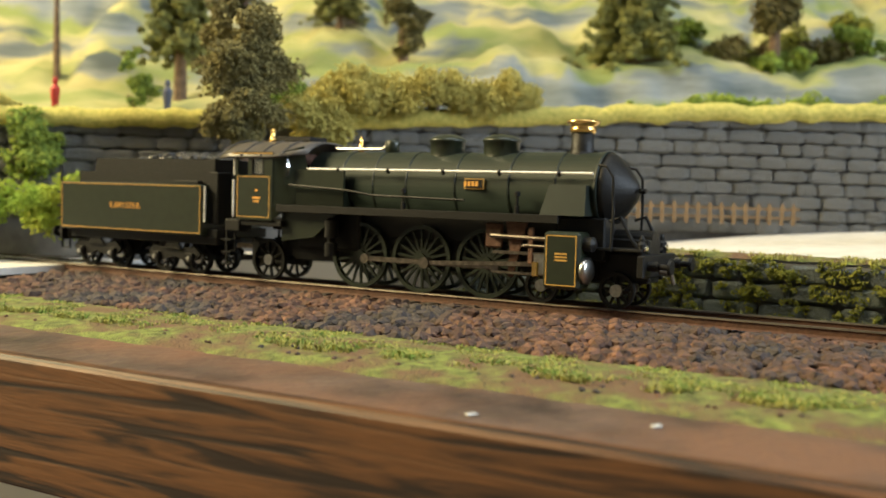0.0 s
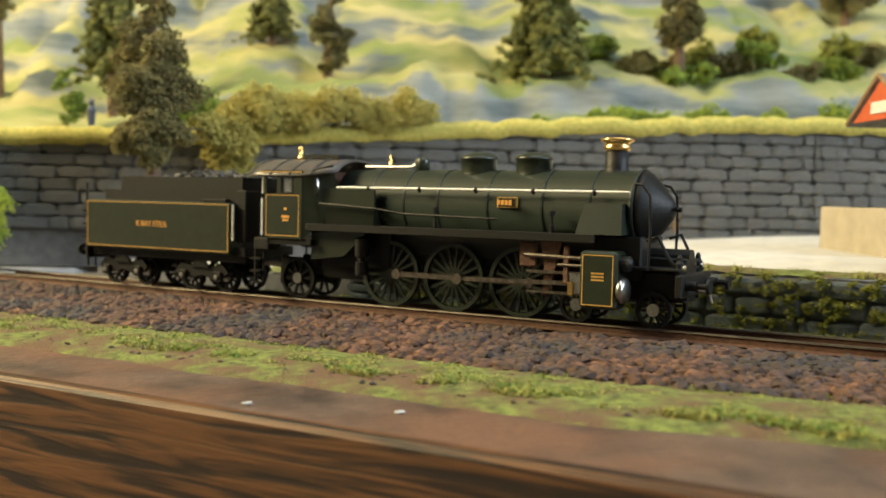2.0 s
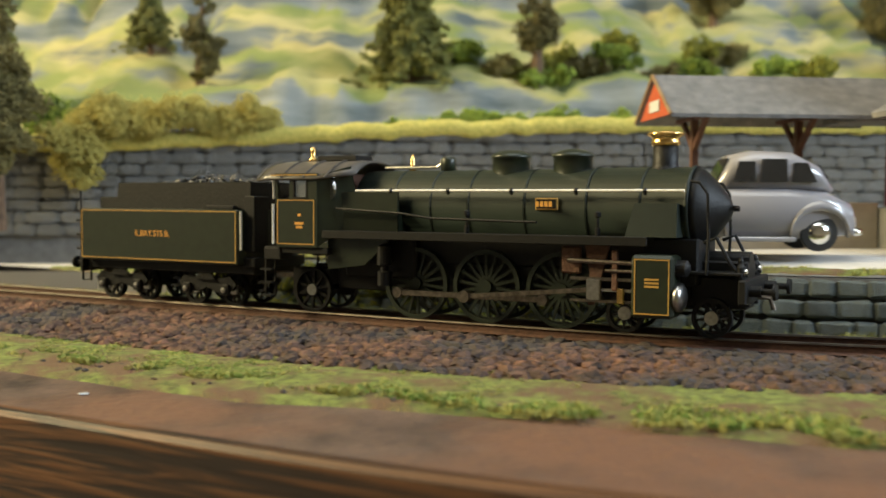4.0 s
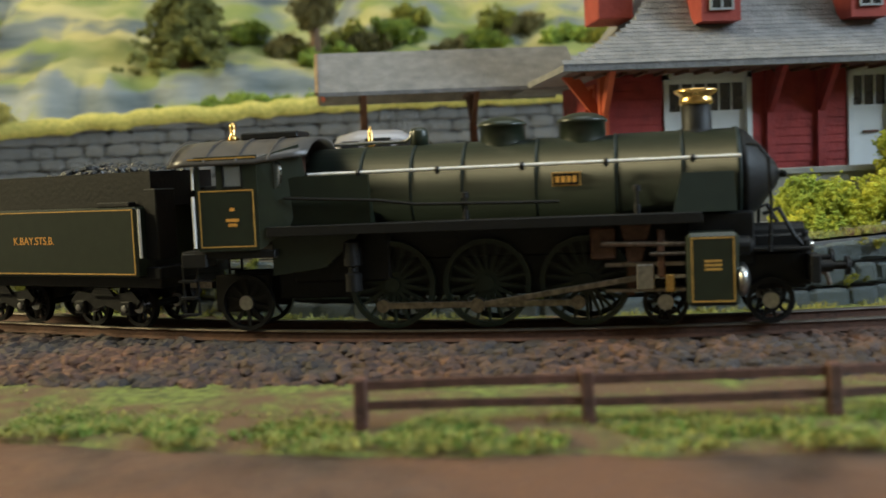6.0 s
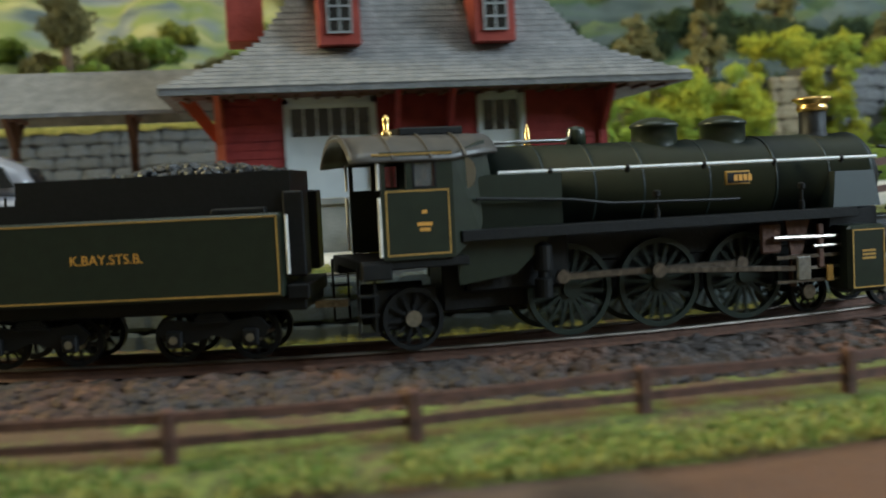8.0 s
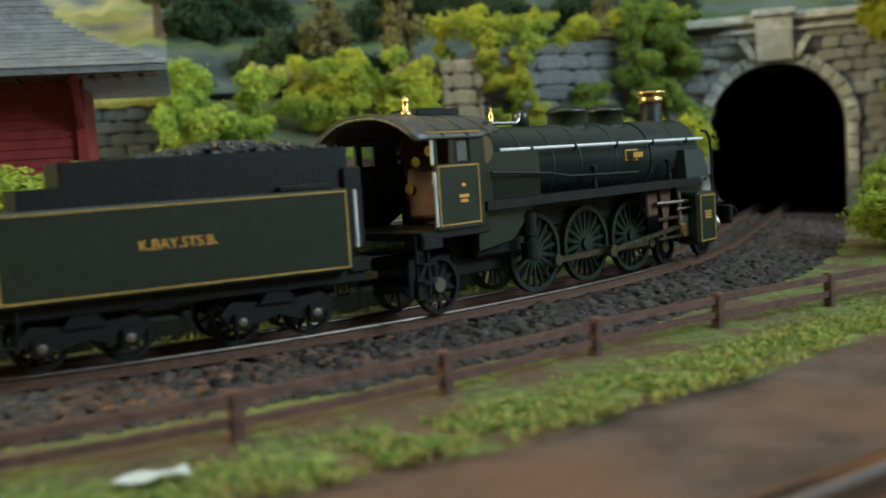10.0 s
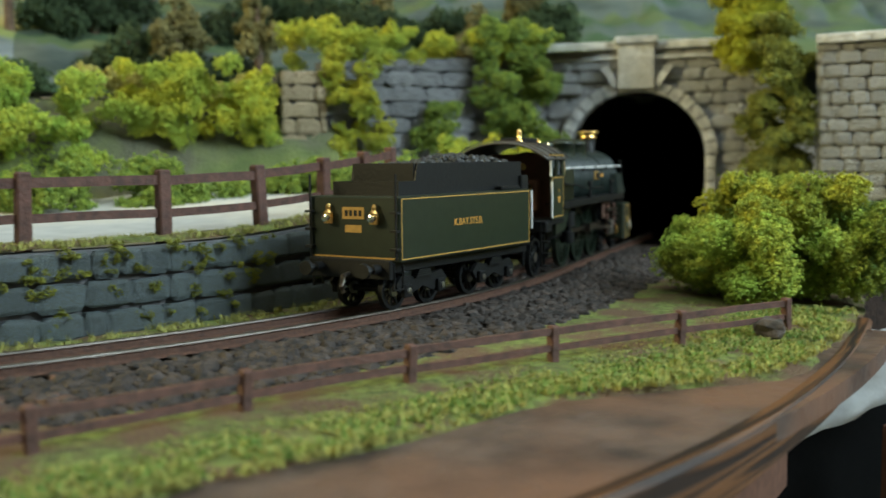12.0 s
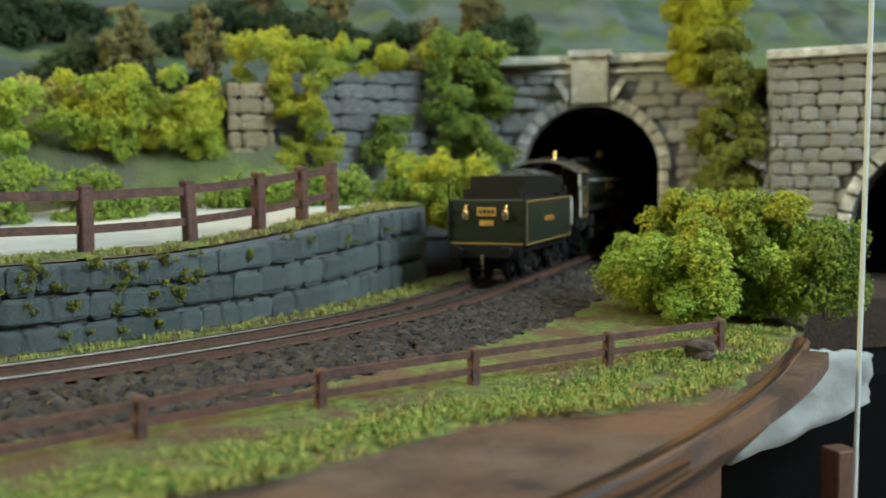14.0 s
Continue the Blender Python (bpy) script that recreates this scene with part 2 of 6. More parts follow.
HILL = slope_material("hill_scatter", (0.2, 0.235, 0.07), (0.42, 0.38, 0.17), (0.27, 0.29, 0.29), (0.1, 0.12, 0.12), 0.7)
HILL_FOREST = slope_material("wooded_scatter", (0.05, 0.085, 0.035), (0.1, 0.13, 0.05), (0.13, 0.15, 0.13), (0.05, 0.065, 0.055))
BANK = material("bank_scatter", (0.2, 0.23, 0.07), 0.95, 0, (0.09, 0.12, 0.04), 60, 0.7, 600, third=(0.13, 0.13, 0.08), third_scale=26)
BUFF_STONE = material("buff_wall_stone", (0.62, 0.5, 0.32), 0.9, 0, (0.4, 0.32, 0.2), 140, 0.8, 400, random_piece=0.25)
PLASTER = material("white_plaster", (0.45, 0.45, 0.44), 0.9, 0, (0.28, 0.28, 0.275), 60, 0.6, 120)
# near-black without gloss: shade put into the colour of hollow places
SHADE_BLACK = material("painted_shade_black", (0.006, 0.006, 0.006), 0.95)
SHADE_BLACK.node_tree.nodes["Principled BSDF"].inputs["Specular IOR Level"].default_value = 0.05
BOULDER_STONE = material("brown_boulder", (0.13, 0.1, 0.08), 0.9, 0, (0.035, 0.03, 0.026), 160, 0.9, 400)
WALL_PAINT = material("room_paint", (0.55, 0.52, 0.46), 0.9, 0, (0.5, 0.47, 0.42), 3)


# ---- mesh tools (plan units) ----
def part(name, bm, mat, parent=None, label="", smooth=False):
    bmesh.ops.scale(bm, vec=(U, U, U), verts=bm.verts)
    me = bpy.data.meshes.new(name)
    bm.to_mesh(me)
    bm.free()
    if smooth:
        for p in me.polygons:
            p.use_smooth = True
    me.materials.append(mat)
    ob = new(name, me)
    if parent:
        ob.parent = parent
    if label:
        ob["label"] = label
    return ob


def thing(name, label, category, group="", kind="", at=None):
    ob = new(name)
    ob.empty_display_size = 0.01
    if at:
        x, y, z, rz = at
        ob.matrix_world = pose(x * U, y * U, z * U, 0, 0, rz)
    return tagged(ob, label, category, group, kind)


def box(bm, x0, x1, y0, y1, z0, z1, bevel=0.0):
    g = bmesh.ops.create_cube(bm, size=1)
    vs = g["verts"]
    for v in vs:
        v.co = Vector((x0 if v.co.x < 0 else x1, y0 if v.co.y < 0 else y1, z0 if v.co.z < 0 else z1))
    if bevel:
        es = list({e for v in vs for e in v.link_edges})
        bmesh.ops.bevel(bm, geom=es, offset=bevel, segments=1, affect="EDGES")
    return bm


def lathe(bm, profile, centre=(0, 0, 0), axis="z", n=24):
    """profile: (radius, height) rows, turned round the axis."""
    rings = []
    for r, h in profile:
        ring = []
        for i in range(n):
            a = 2 * math.pi * i / n
            c, s = r * math.cos(a), r * math.sin(a)
            p = {"z": (c, s, h), "x": (h, c, s), "y": (c, h, s)}[axis]
            ring.append(bm.verts.new(Vector(p) + Vector(centre)))
        rings.append(ring)
    for a, b in zip(rings, rings[1:]):
        for i in range(n):
            bm.faces.new((a[i], a[(i + 1) % n], b[(i + 1) % n], b[i]))
    bm.faces.new(rings[0])
    bm.faces.new(rings[-1])
    bmesh.ops.recalc_face_normals(bm, faces=bm.faces)
    return bm


def tube(bm, points, r, n=8):
    points = [Vector(p) for p in points]
    rings = []
    for i, p in enumerate(points):
        d = (points[min(i + 1, len(points) - 1)] - points[max(i - 1, 0)]).normalized()
        u = d.cross(Vector((0, 0, 1)))
        if u.length < 0.05:
            u = d.cross(Vector((0, 1, 0)))
        u.normalize()
        v = d.cross(u)
        rings.append([bm.verts.new(p + r * (math.cos(2 * math.pi * k / n) * u + math.sin(2 * math.pi * k / n) * v)) for k in range(n)])
    for a, b in zip(rings, rings[1:]):
        for k in range(n):
            bm.faces.new((a[k], a[(k + 1) % n], b[(k + 1) % n], b[k]))
    bm.faces.new(rings[0])
    bm.faces.new(rings[-1])
    bmesh.ops.recalc_face_normals(bm, faces=bm.faces)
    return bm


def prism(bm, outline, a, b, axis="y"):
    """outline: 2D rows; extruded from a to b along the axis."""
    def at(p, h):
        return {"y": (p[0], h, p[1]), "x": (h, p[0], p[1]), "z": (p[0], p[1], h)}[axis]
    lo = [bm.verts.new(at(p, a)) for p in outline]
    hi = [bm.verts.new(at(p, b)) for p in outline]
    k = len(outline)
    bm.faces.new(lo)
    bm.faces.new(hi[::-1])
    for i in range(k):
        bm.faces.new((lo[i], hi[i], hi[(i + 1) % k], lo[(i + 1) % k]))
    bmesh.ops.recalc_face_normals(bm, faces=bm.faces)
    return bm


def B():
    return bmesh.new()


def lump(bm, centre, r, rng, squash=0.8, sub=1):
    g = bmesh.ops.create_icosphere(bm, subdivisions=sub, radius=1)
    turn = Euler((rng.uniform(0, 6), rng.uniform(0, 6), rng.uniform(0, 6))).to_matrix()
    c = Vector(centre)
    for v in g["verts"]:
        p = turn @ v.co
        k = r * rng.uniform(0.72, 1.2)
        v.co = c + Vector((p.x * k, p.y * k, p.z * k * squash))


# ---- the track's line: a straight, a curve of constant radius, a straight ----
CURVE_R, CX, CY = 431.0, 435.0, 622.0
H_IN, H_OUT = radians(-34), radians(52)


def track(s, off=0.0):
    """Plan place and heading at s along the track's middle line, off to its left."""
    th = min(max(s / CURVE_R, H_IN), H_OUT)
    x, y = CX + CURVE_R * math.sin(th), CY - CURVE_R * math.cos(th)
    d = s - th * CURVE_R
    x, y = x + d * math.cos(th), y + d * math.sin(th)
    return x - off * math.sin(th), y + off * math.cos(th), th


def strip(bm, s0, s1, profile, step=12.0):
    """A closed cross-section (offset, height) swept along the track."""
    k = max(2, int((s1 - s0) / step))
    rings = []
    for i in range(k + 1):
        s = s0 + (s1 - s0) * i / k
        rings.append([bm.verts.new((*track(s, o)[:2], z)) for o, z in profile])
    n = len(profile)
    for a, b in zip(rings, rings[1:]):
        for j in range(n):
            bm.faces.new((a[j], a[(j + 1) % n], b[(j + 1) % n], b[j]))
    bm.faces.new(rings[0])
    bm.faces.new(rings[-1])
    bmesh.ops.recalc_face_normals(bm, faces=bm.faces)
    return bm


def sheet(bm, rows):
    """An open surface through rows of points."""
    grid = [[bm.verts.new(p) for p in row] for row in rows]
    for a, b in zip(grid, grid[1:]):
        for i in range(len(a) - 1):
            bm.faces.new((a[i], a[i + 1], b[i + 1], b[i]))
    bmesh.ops.recalc_face_normals(bm, faces=bm.faces)
    return bm


# ---- large structure ----
def smooth01(a, b, x):
    k = min(max((x - a) / (b - a), 0.0), 1.0)
    return k * k * (3 - 2 * k)


def near_ballast(s):
    """Offset of the ballast's near foot."""
    return -46 - 24 * (1 - smooth01(-330, -110, s))


def low_wall_top(s):
    return 3 + 12 * smooth01(-520, -380, s) + 7 * smooth01(-60, 150, s) + 10 * smooth01(230, 430, s)


def room():
    r = 2.6 / U
    bm = B()
    box(bm, -r, r, -r, r, -1000, -990)
    tagged(part("floor", bm, WALL_PAINT), "plain pale floor of the dim room", "floor", kind="structure")
    bm = B()
    box(bm, -r, r, -r, r, 2000, 2010)
    tagged(part("ceiling", bm, WALL_PAINT), "plain pale ceiling of the dim room", "ceiling", kind="structure")
    for nm, a in (("wall_north", (-r, r, r, r + 20)), ("wall_south", (-r, r, -r - 20, -r)), ("wall_east", (r, r + 20, -r, r)), ("wall_west", (-r - 20, -r, -r, r))):
        bm = B()
        box(bm, *a, -1000, 2000)
        tagged(part(nm, bm, WALL_PAINT), "plain pale room wall", "wall", kind="structure")


def hill_height(x, y):
    """Terraced slope behind the retaining wall: a walk, a rock step, ledges above."""
    d = max(0.0, y - 524)
    foot = 84 + 8 * noise.noise((x / 75, 0.2, 3)) + 9 * noise.noise((x / 22, 0.2, 6))
    step = (34 + 8 * noise.noise((x / 60, 0.7, 9)) + 8 * noise.noise((x / 19, 0.7, 2))) * (0.25 + 0.75 * smooth01(-130, -20, x))
    z = wall_top(x) + 0.03 * min(d, 80) + step * smooth01(foot, foot + 24, d)
    z += 0.3 * max(0.0, d - 105) + 0.3 * max(0.0, d - 210)
    for at, rise, seed in ((150, 20, 2.0), (196, 22, 6.0), (250, 30, 11.0)):
        edge = at + 16 * noise.noise((x / 120, seed, 0)) + 12 * noise.noise((x / 26, seed, 4))
        z += rise * (0.6 + 0.5 * noise.noise((x / 70, seed, 5)) + 0.6 * noise.noise((x / 24, seed, 8))) * smooth01(edge, edge + 16, d)
    rough = noise.noise((x / 46, y / 30, 1.3)) * 5 + noise.noise((x / 17, y / 12, 4.1)) * 5 + noise.noise((x / 7, y / 6, 8.1)) * 1.6
    return z + rough * smooth01(40, 100, d)


def wall_top(x):
    return 70 + 17 * smooth01(-150, 330, x)


def ground():
    bm = B()
    rows = []
    for i in range(90):
        s = -1000 + i * 18
        nb = near_ballast(s)
        row = []
        for o, z in ((-96 + 24 * smooth01(345, 372, s), -10.4), (min(-85 + 20 * smooth01(345, 372, s), nb - 8), -9.6), (nb - 3, -8.4), (nb + 2, -8.3), (nb + 14, -6.8), (-17, -5.8), (17, -5.8), (28, -5.5), (50, -5.5)):
            x, y, _ = track(s, o)
            row.append((x, y, z + noise.noise((x / 16, y / 16, 0)) * (0.9 if abs(o) > 20 else 0.1)))
        rows.append(row)
    sheet(bm, rows)
    tagged(part("ground", bm, EARTH, smooth=True), "dark brown earth under ballast and scatter grass", "ground", kind="structure")
    # grass verges, thin layers over the earth
    bm = B()
    rows = []
    for i in range(220):
        s = -640 + i * 5.6
        nb = near_ballast(s)
        row = []
        for k in range(14):
            f = k / 13
            wob = noise.noise((s / 22, 3, 0)) * 4
            front = -102 - 15 * (1 - smooth01(-310, -215, s)) + noise.noise((s / 30, 9, 0)) * 4 - 34 * smooth01(222, 290, s)
            o = front * (1 - f) + (nb - 2 + wob) * f
            x, y, _ = track(s, o)
            row.append((x, y, -10.8 + 1.3 * (o + 147) / 57 + 1.2 * smooth01(0, 0.1, f) + 1.0 * smooth01(0.2, 0.7, f) + (0.7 * math.sin(math.pi * min(1, f * 1.1))) + noise.noise((x / 7, y / 7, 2)) * 0.55))
        rows.append(row)
    sheet(bm, rows)
    tagged(part("grass_verge", bm, GRASS, smooth=True), "yellow green scatter grass verge before the track", "grass", kind="structure")
    bm = B()
    rows = []
    for i in range(200):
        s = -600 + i * 6
        row = []
        for k in range(6):
            x, y, _ = track(s, 21 + k * 5.2 + noise.noise((s / 15, k, 0)) * 2)
            row.append((x, y, -4.6 + noise.noise((x / 6, y / 6, 2)) * 1.1))
        rows.append(row)
    sheet(bm, rows)
    tagged(part("grass_verge", bm, GRASS, smooth=True), "mossy green strip between track and stone wall", "grass", kind="structure")


def baseboard():
    bm = B()
    strip(bm, -760, 350, [(-147, -10.5), (-90, -9.2), (-90, -16), (-147, -16)], 8)
    tagged(part("board_top", bm, BOARD), "brown painted board along the layout's front", "board", kind="structure")
    bm = B()
    rings = []
    for i in range(142):
        s = -760 + i * 8.0
        low = -44 + 24 * smooth01(100, 260, s)
        pull = 13 * smooth01(160, 370, s)
        rings.append([bm.verts.new((*track(s, o + pull)[:2], z)) for o, z in ((-152, -11.2), (-151, -9.9), (-147.2, -9.9), (-147.2, low), (-152, low))])
    uv = bm.loops.layers.uv.new("grain")
    for i, (a, b) in enumerate(zip(rings, rings[1:])):
        for j in range(5):
            f = bm.faces.new((a[j], a[(j + 1) % 5], b[(j + 1) % 5], b[j]))
            for loop, k, e in zip(f.loops, (i, i, i + 1, i + 1), (j, j + 1, j + 1, j)):
                loop[uv].uv = (k * 8.0 * U, (loop.vert.co.z + (3.0 * e if j < 3 else 0.0)) * U)
    bm.faces.new(rings[0])
    bm.faces.new(rings[-1])
    bmesh.ops.recalc_face_normals(bm, faces=bm.faces)
    tagged(part("board_edge", bm, OAK), "stained oak edge board with dark grain", "edge board", kind="structure")
    bm = B()
    strip(bm, -760, 330, [(-118, -60), (-118, -18), (120, -18), (120, -60)], 14)
    tagged(part("base_slab", bm, BROWN_POST), "dark wooden underframe slab of the layout", "underframe", kind="structure")


def track_bed():
    rng = random.Random(5)
    for side, off in (("near", -9.0), ("far", 9.0)):
        rail = thing("rail", "rusty brown model rail with a shiny worn top", "rail", "rails", "structure")
        bm = B()
        strip(bm, -1000, 640, [(off - 1.0, -0.5), (off - 0.35, -1.0), (off - 0.35, -2.5), (off - 1.5, -3.2), (off + 1.5, -3.2), (off + 0.35, -2.5), (off + 0.35, -1.0), (off + 1.0, -0.5)], 8)
        part("web", bm, RAIL_RUST, rail)
        bm = B()
        strip(bm, -1000, 640, [(off - 1.0, -0.5), (off - 0.85, 0), (off + 0.85, 0), (off + 1.0, -0.5)], 8)
        part("head", bm, RAIL_TOP, rail, "bright worn rail head")
    ties = thing("track_sleepers", "dark wooden sleepers under the rails", "sleepers", kind="structure")
    bm = B()
    box(bm, -1.9, 1.9, -16, 16, -5.0, -3.1, 0.25)
    first = part("sleeper", bm, SLEEPER, ties)
    s = -640
    i = 0
    while s < 560:
        x, y, h = track(s)
        m = pose(x * U, y * U, rng.uniform(-0.3, 0.2) * U, 0, 0, math.degrees(h) + rng.uniform(-2, 2))
        if i == 0:
            first.matrix_basis = m
        else:
            o = new("sleeper", first.data)
            o.parent, o.matrix_basis = ties, m
        # chairs that hold the rails
        i += 1
        s += 9.4
    # ballast stones
    chunks = []
    for k in range(5):
        bm = B()
        lump(bm, (0, 0, 0), 1.25, rng, 0.75, 0)
        chunks.append([v.co.copy() for v in bm.verts] and (([v.co.copy() for v in bm.verts]), [[v.index for v in f.verts] for f in bm.faces]))
        bm.free()
    verts, faces, grey = [], [], []
    for i in range(34000):
        s = rng.uniform(-640, 560)
        nb = near_ballast(s)
        if rng.random() < 0.76:
            o = rng.uniform(nb - 4, -3)
        else:
            o = rng.uniform(-8, 27)
        if 6.8 < abs(o) < 11:
            continue
        x, y, _ = track(s, o)
        slope = -5.0 if -18 < o < 18 else (-4.4 - 3.0 * min(1, (abs(o) - 18) / (abs(nb) - 16 if o < 0 else 12)))
        r = rng.uniform(0.7, 2.4)
        lift = rng.uniform(-1.0, 1.1)
        vs, fs = chunks[i % 5]
        a = rng.uniform(0, 6.3)
        c, sn = math.cos(a), math.sin(a)
        base = len(verts)
        for v in vs:
            verts.append(((x + r * (v.x * c - v.y * sn)) * U, (y + r * (v.x * sn + v.y * c)) * U, (slope + lift + r * v.z) * U))
        (faces if rng.random() > smooth01(20, 190, s) else grey).extend([[base + q for q in f] for f in fs])
    # stray chips strewn through the grass
    for i in range(5200):
        s = rng.uniform(-600, 360)
        nb = near_ballast(s)
        o = nb - 3 - min(36, abs(rng.gauss(0, 13)))
        x, y, _ = track(s, o)
        r = rng.uniform(0.3, 0.85)
        vs, fs = chunks[i % 5]
        base = len(verts)
        verts += [((x + r * v.x) * U, (y + r * v.y) * U, (-7.5 - 0.6 * smooth01(10, 40, nb - o) + r * v.z) * U) for v in vs]
        faces += [[base + q for q in f] for f in fs]
    me = bpy.data.meshes.new("ballast")
    me.from_pydata(verts, [], faces)
    me.materials.append(BALLAST)
    tagged(new("ballast", me), "rusty brown loose ballast stones", "ballast", kind="stuff")
    me = bpy.data.meshes.new("ballast")
    me.from_pydata(verts, [], grey)
    me.materials.append(BALLAST_GREY)
    tagged(new("ballast", me), "dark grey loose ballast stones towards the tunnel", "ballast", kind="stuff")


def crossing():
    c = thing("level_crossing", "pale road slabs laid between and beside the rails", "crossing", kind="structure")
    for a, b in ((-92, -10.4), (-7.4, 7.4), (10.4, 60)):
        bm = B()
        strip(bm, -1000, -648, [(a, -4), (a, -0.9), (b, -0.9), (b, -4)], 14)
        part("slab", bm, ROAD, c)


def road():
    bm = B()
    rows = []
    for i in range(120):
        s = -1000 + i * 13
        row = []
        for k in range(26):
            o = 54 + k * 14.0
            x, y, _ = track(s, o)
            row.append((x, y, low_wall_top(s) + 1.5 + (4 * smooth01(54, 84, o) * smooth01(-420, -300, s) * (1 - smooth01(-60, 100, s))) + 5 * smooth01(90, 330, o)))
        rows.append(row)
    sheet(bm, rows)
    tagged(part("road", bm, ROAD, smooth=True), "pale grey gravel road beside the station", "road", kind="structure")
    bm = B()
    rows = []
    for i in range(240):
        s = -560 + i * 4.4
        row = []
        for k in range(7):
            o = 49.5 + k * (2.6 + 0.9 * noise.noise((s / 18, 5, 0)))
            x, y, _ = track(s, o)
            row.append((x, y, low_wall_top(s) + 1.0 + 1.8 * math.sin(math.pi * min(1, k / 5)) + noise.noise((x / 5, y / 5, 2)) * 0.9))
        rows.append(row)
    sheet(bm, rows)
    tagged(part("grass_verge", bm, GRASS, smooth=True), "yellow green grass strip along the road edge", "grass", kind="structure")


def stone_mesh(rng, length, height, depth, name):
    bm = B()
    box(bm, -length / 2, length / 2, -depth / 2, depth / 2, -height / 2, height / 2, min(length, height) * 0.16)
    for v in bm.verts:
        v.co += Vector((rng.uniform(-1, 1), rng.uniform(-1, 1) * 0.6, rng.uniform(-1, 1))) * height * 0.05
    bmesh.ops.scale(bm, vec=(U, U, U), verts=bm.verts)
    me = bpy.data.meshes.new(name)
    bm.to_mesh(me)
    bm.free()
    return me


def low_wall():
    rng = random.Random(11)
    w = thing("low_stone_wall", "blue grey rough stone retaining wall beside the track", "stone wall", kind="structure")
    bm = B()
    k = 110
    rings = []
    for i in range(k + 1):
        s = -520 + 980 * i / k
        t = low_wall_top(s)
        rings.append([bm.verts.new((*track(s, o)[:2], z)) for o, z in ((47.5, -8), (48.5, t), (56, t), (56, -8))])
    for a, b in zip(rings, rings[1:]):
        for j in range(4):
            bm.faces.new((a[j], a[(j + 1) % 4], b[(j + 1) % 4], b[j]))
    bmesh.ops.recalc_face_normals(bm, faces=bm.faces)
    part("core", bm, STONE_SHADE, w)
    meshes = [stone_mesh(rng, 1, 1, 1, "stone") for _ in range(6)]
    for me in meshes:
        me.materials.append(STONE_BLUE)
        me.transform(Matrix.Scale(1 / U, 4))
    for c in range(3):
        s = -470.0
        while s < 445:
            ln = rng.uniform(8, 17)
            hgt = (low_wall_top(s) + 6) / 3
            if hgt > 3:
                x, y, h = track(s + ln / 2, 47 + 0.5 * c + rng.uniform(-0.5, 0.5))
                o = new("stone", meshes[rng.randrange(6)])
                o.parent = w
                z = -6 + hgt * (c + 0.5)
                o.matrix_basis = Matrix.LocRotScale((x * U, y * U, z * U), Euler((rng.uniform(-0.06, 0.06), rng.uniform(-0.03, 0.03), h + rng.uniform(-0.05, 0.05))), (ln * rng.uniform(0.88, 0.96) * U, 6 * U, hgt * rng.uniform(0.82, 0.94) * U))
            s += ln


def block_wall(name, label, p, q, base, top_a, top_b, course, length, mat, rng, depth=5.0, hole=None, cap=True, limit=320):
    """A straight wall of rough blocks from p to q in plan; hole(u, z) tells where it is open."""
    w = thing(name, label, "stone wall", kind="structure")
    p, q = Vector(p), Vector(q)
    d = (q - p)
    n = d.length
    d.normalize()
    ang = math.atan2(d.y, d.x)
    meshes = [stone_mesh(rng, 1, 1, 1, "stone") for _ in range(6)]
    for me in meshes:
        me.materials.append(mat)
        me.transform(Matrix.Scale(1 / U, 4))
    z, c, count = base, 0, 0
    while z < max(top_a, top_b):
        u = -rng.uniform(0, length * 0.8)
        while u < n:
            ln = length * rng.uniform(0.65, 1.35)
            a, b = max(u, 0), min(u + ln, n)
            mid = (a + b) / 2
            top = top_a + (top_b - top_a) * mid / n
            h = min(course, top - z)
            if b - a > 1.5 and h > course * 0.3 and not (hole and any(hole(x, z + h * f) for x in (a + 1, mid, b - 1) for f in (0.1, 0.5, 0.9))):
                o = new("stone", meshes[rng.randrange(6)])
                o.parent = w
                pl = p + d * mid
                off = rng.uniform(-0.5, 0.5)
                o.matrix_basis = Matrix.LocRotScale(((pl.x - d.y * off) * U, (pl.y + d.x * off) * U, (z + h / 2) * U), Euler((0, 0, ang)), ((b - a) * 0.975 * U, depth * U, h * 0.95 * U))
                count += 1
            u += ln
        z += course
        c += 1
    return w, d, n, ang


def wall_core(w, p, q, base, top_a, top_b, thick, mat, behind=1.0):
    p, q = Vector(p), Vector(q)
    d = (q - p).normalized()
    m = Vector((-d.y, d.x))
    bm = B()
    lo = [p + m * behind, q + m * behind, q + m * (behind + thick), p + m * (behind + thick)]
    vs = [bm.verts.new((v.x, v.y, base)) for v in lo] + [bm.verts.new((v.x, v.y, z)) for v, z in zip(lo, (top_a, top_b, top_b, top_a))]
    for f in ((0, 1, 2, 3), (4, 5, 6, 7), (0, 1, 5, 4), (1, 2, 6, 5), (2, 3, 7, 6), (3, 0, 4, 7)):
        bm.faces.new([vs[i] for i in f])
    bmesh.ops.recalc_face_normals(bm, faces=bm.faces)
    part("core", bm, mat, w)


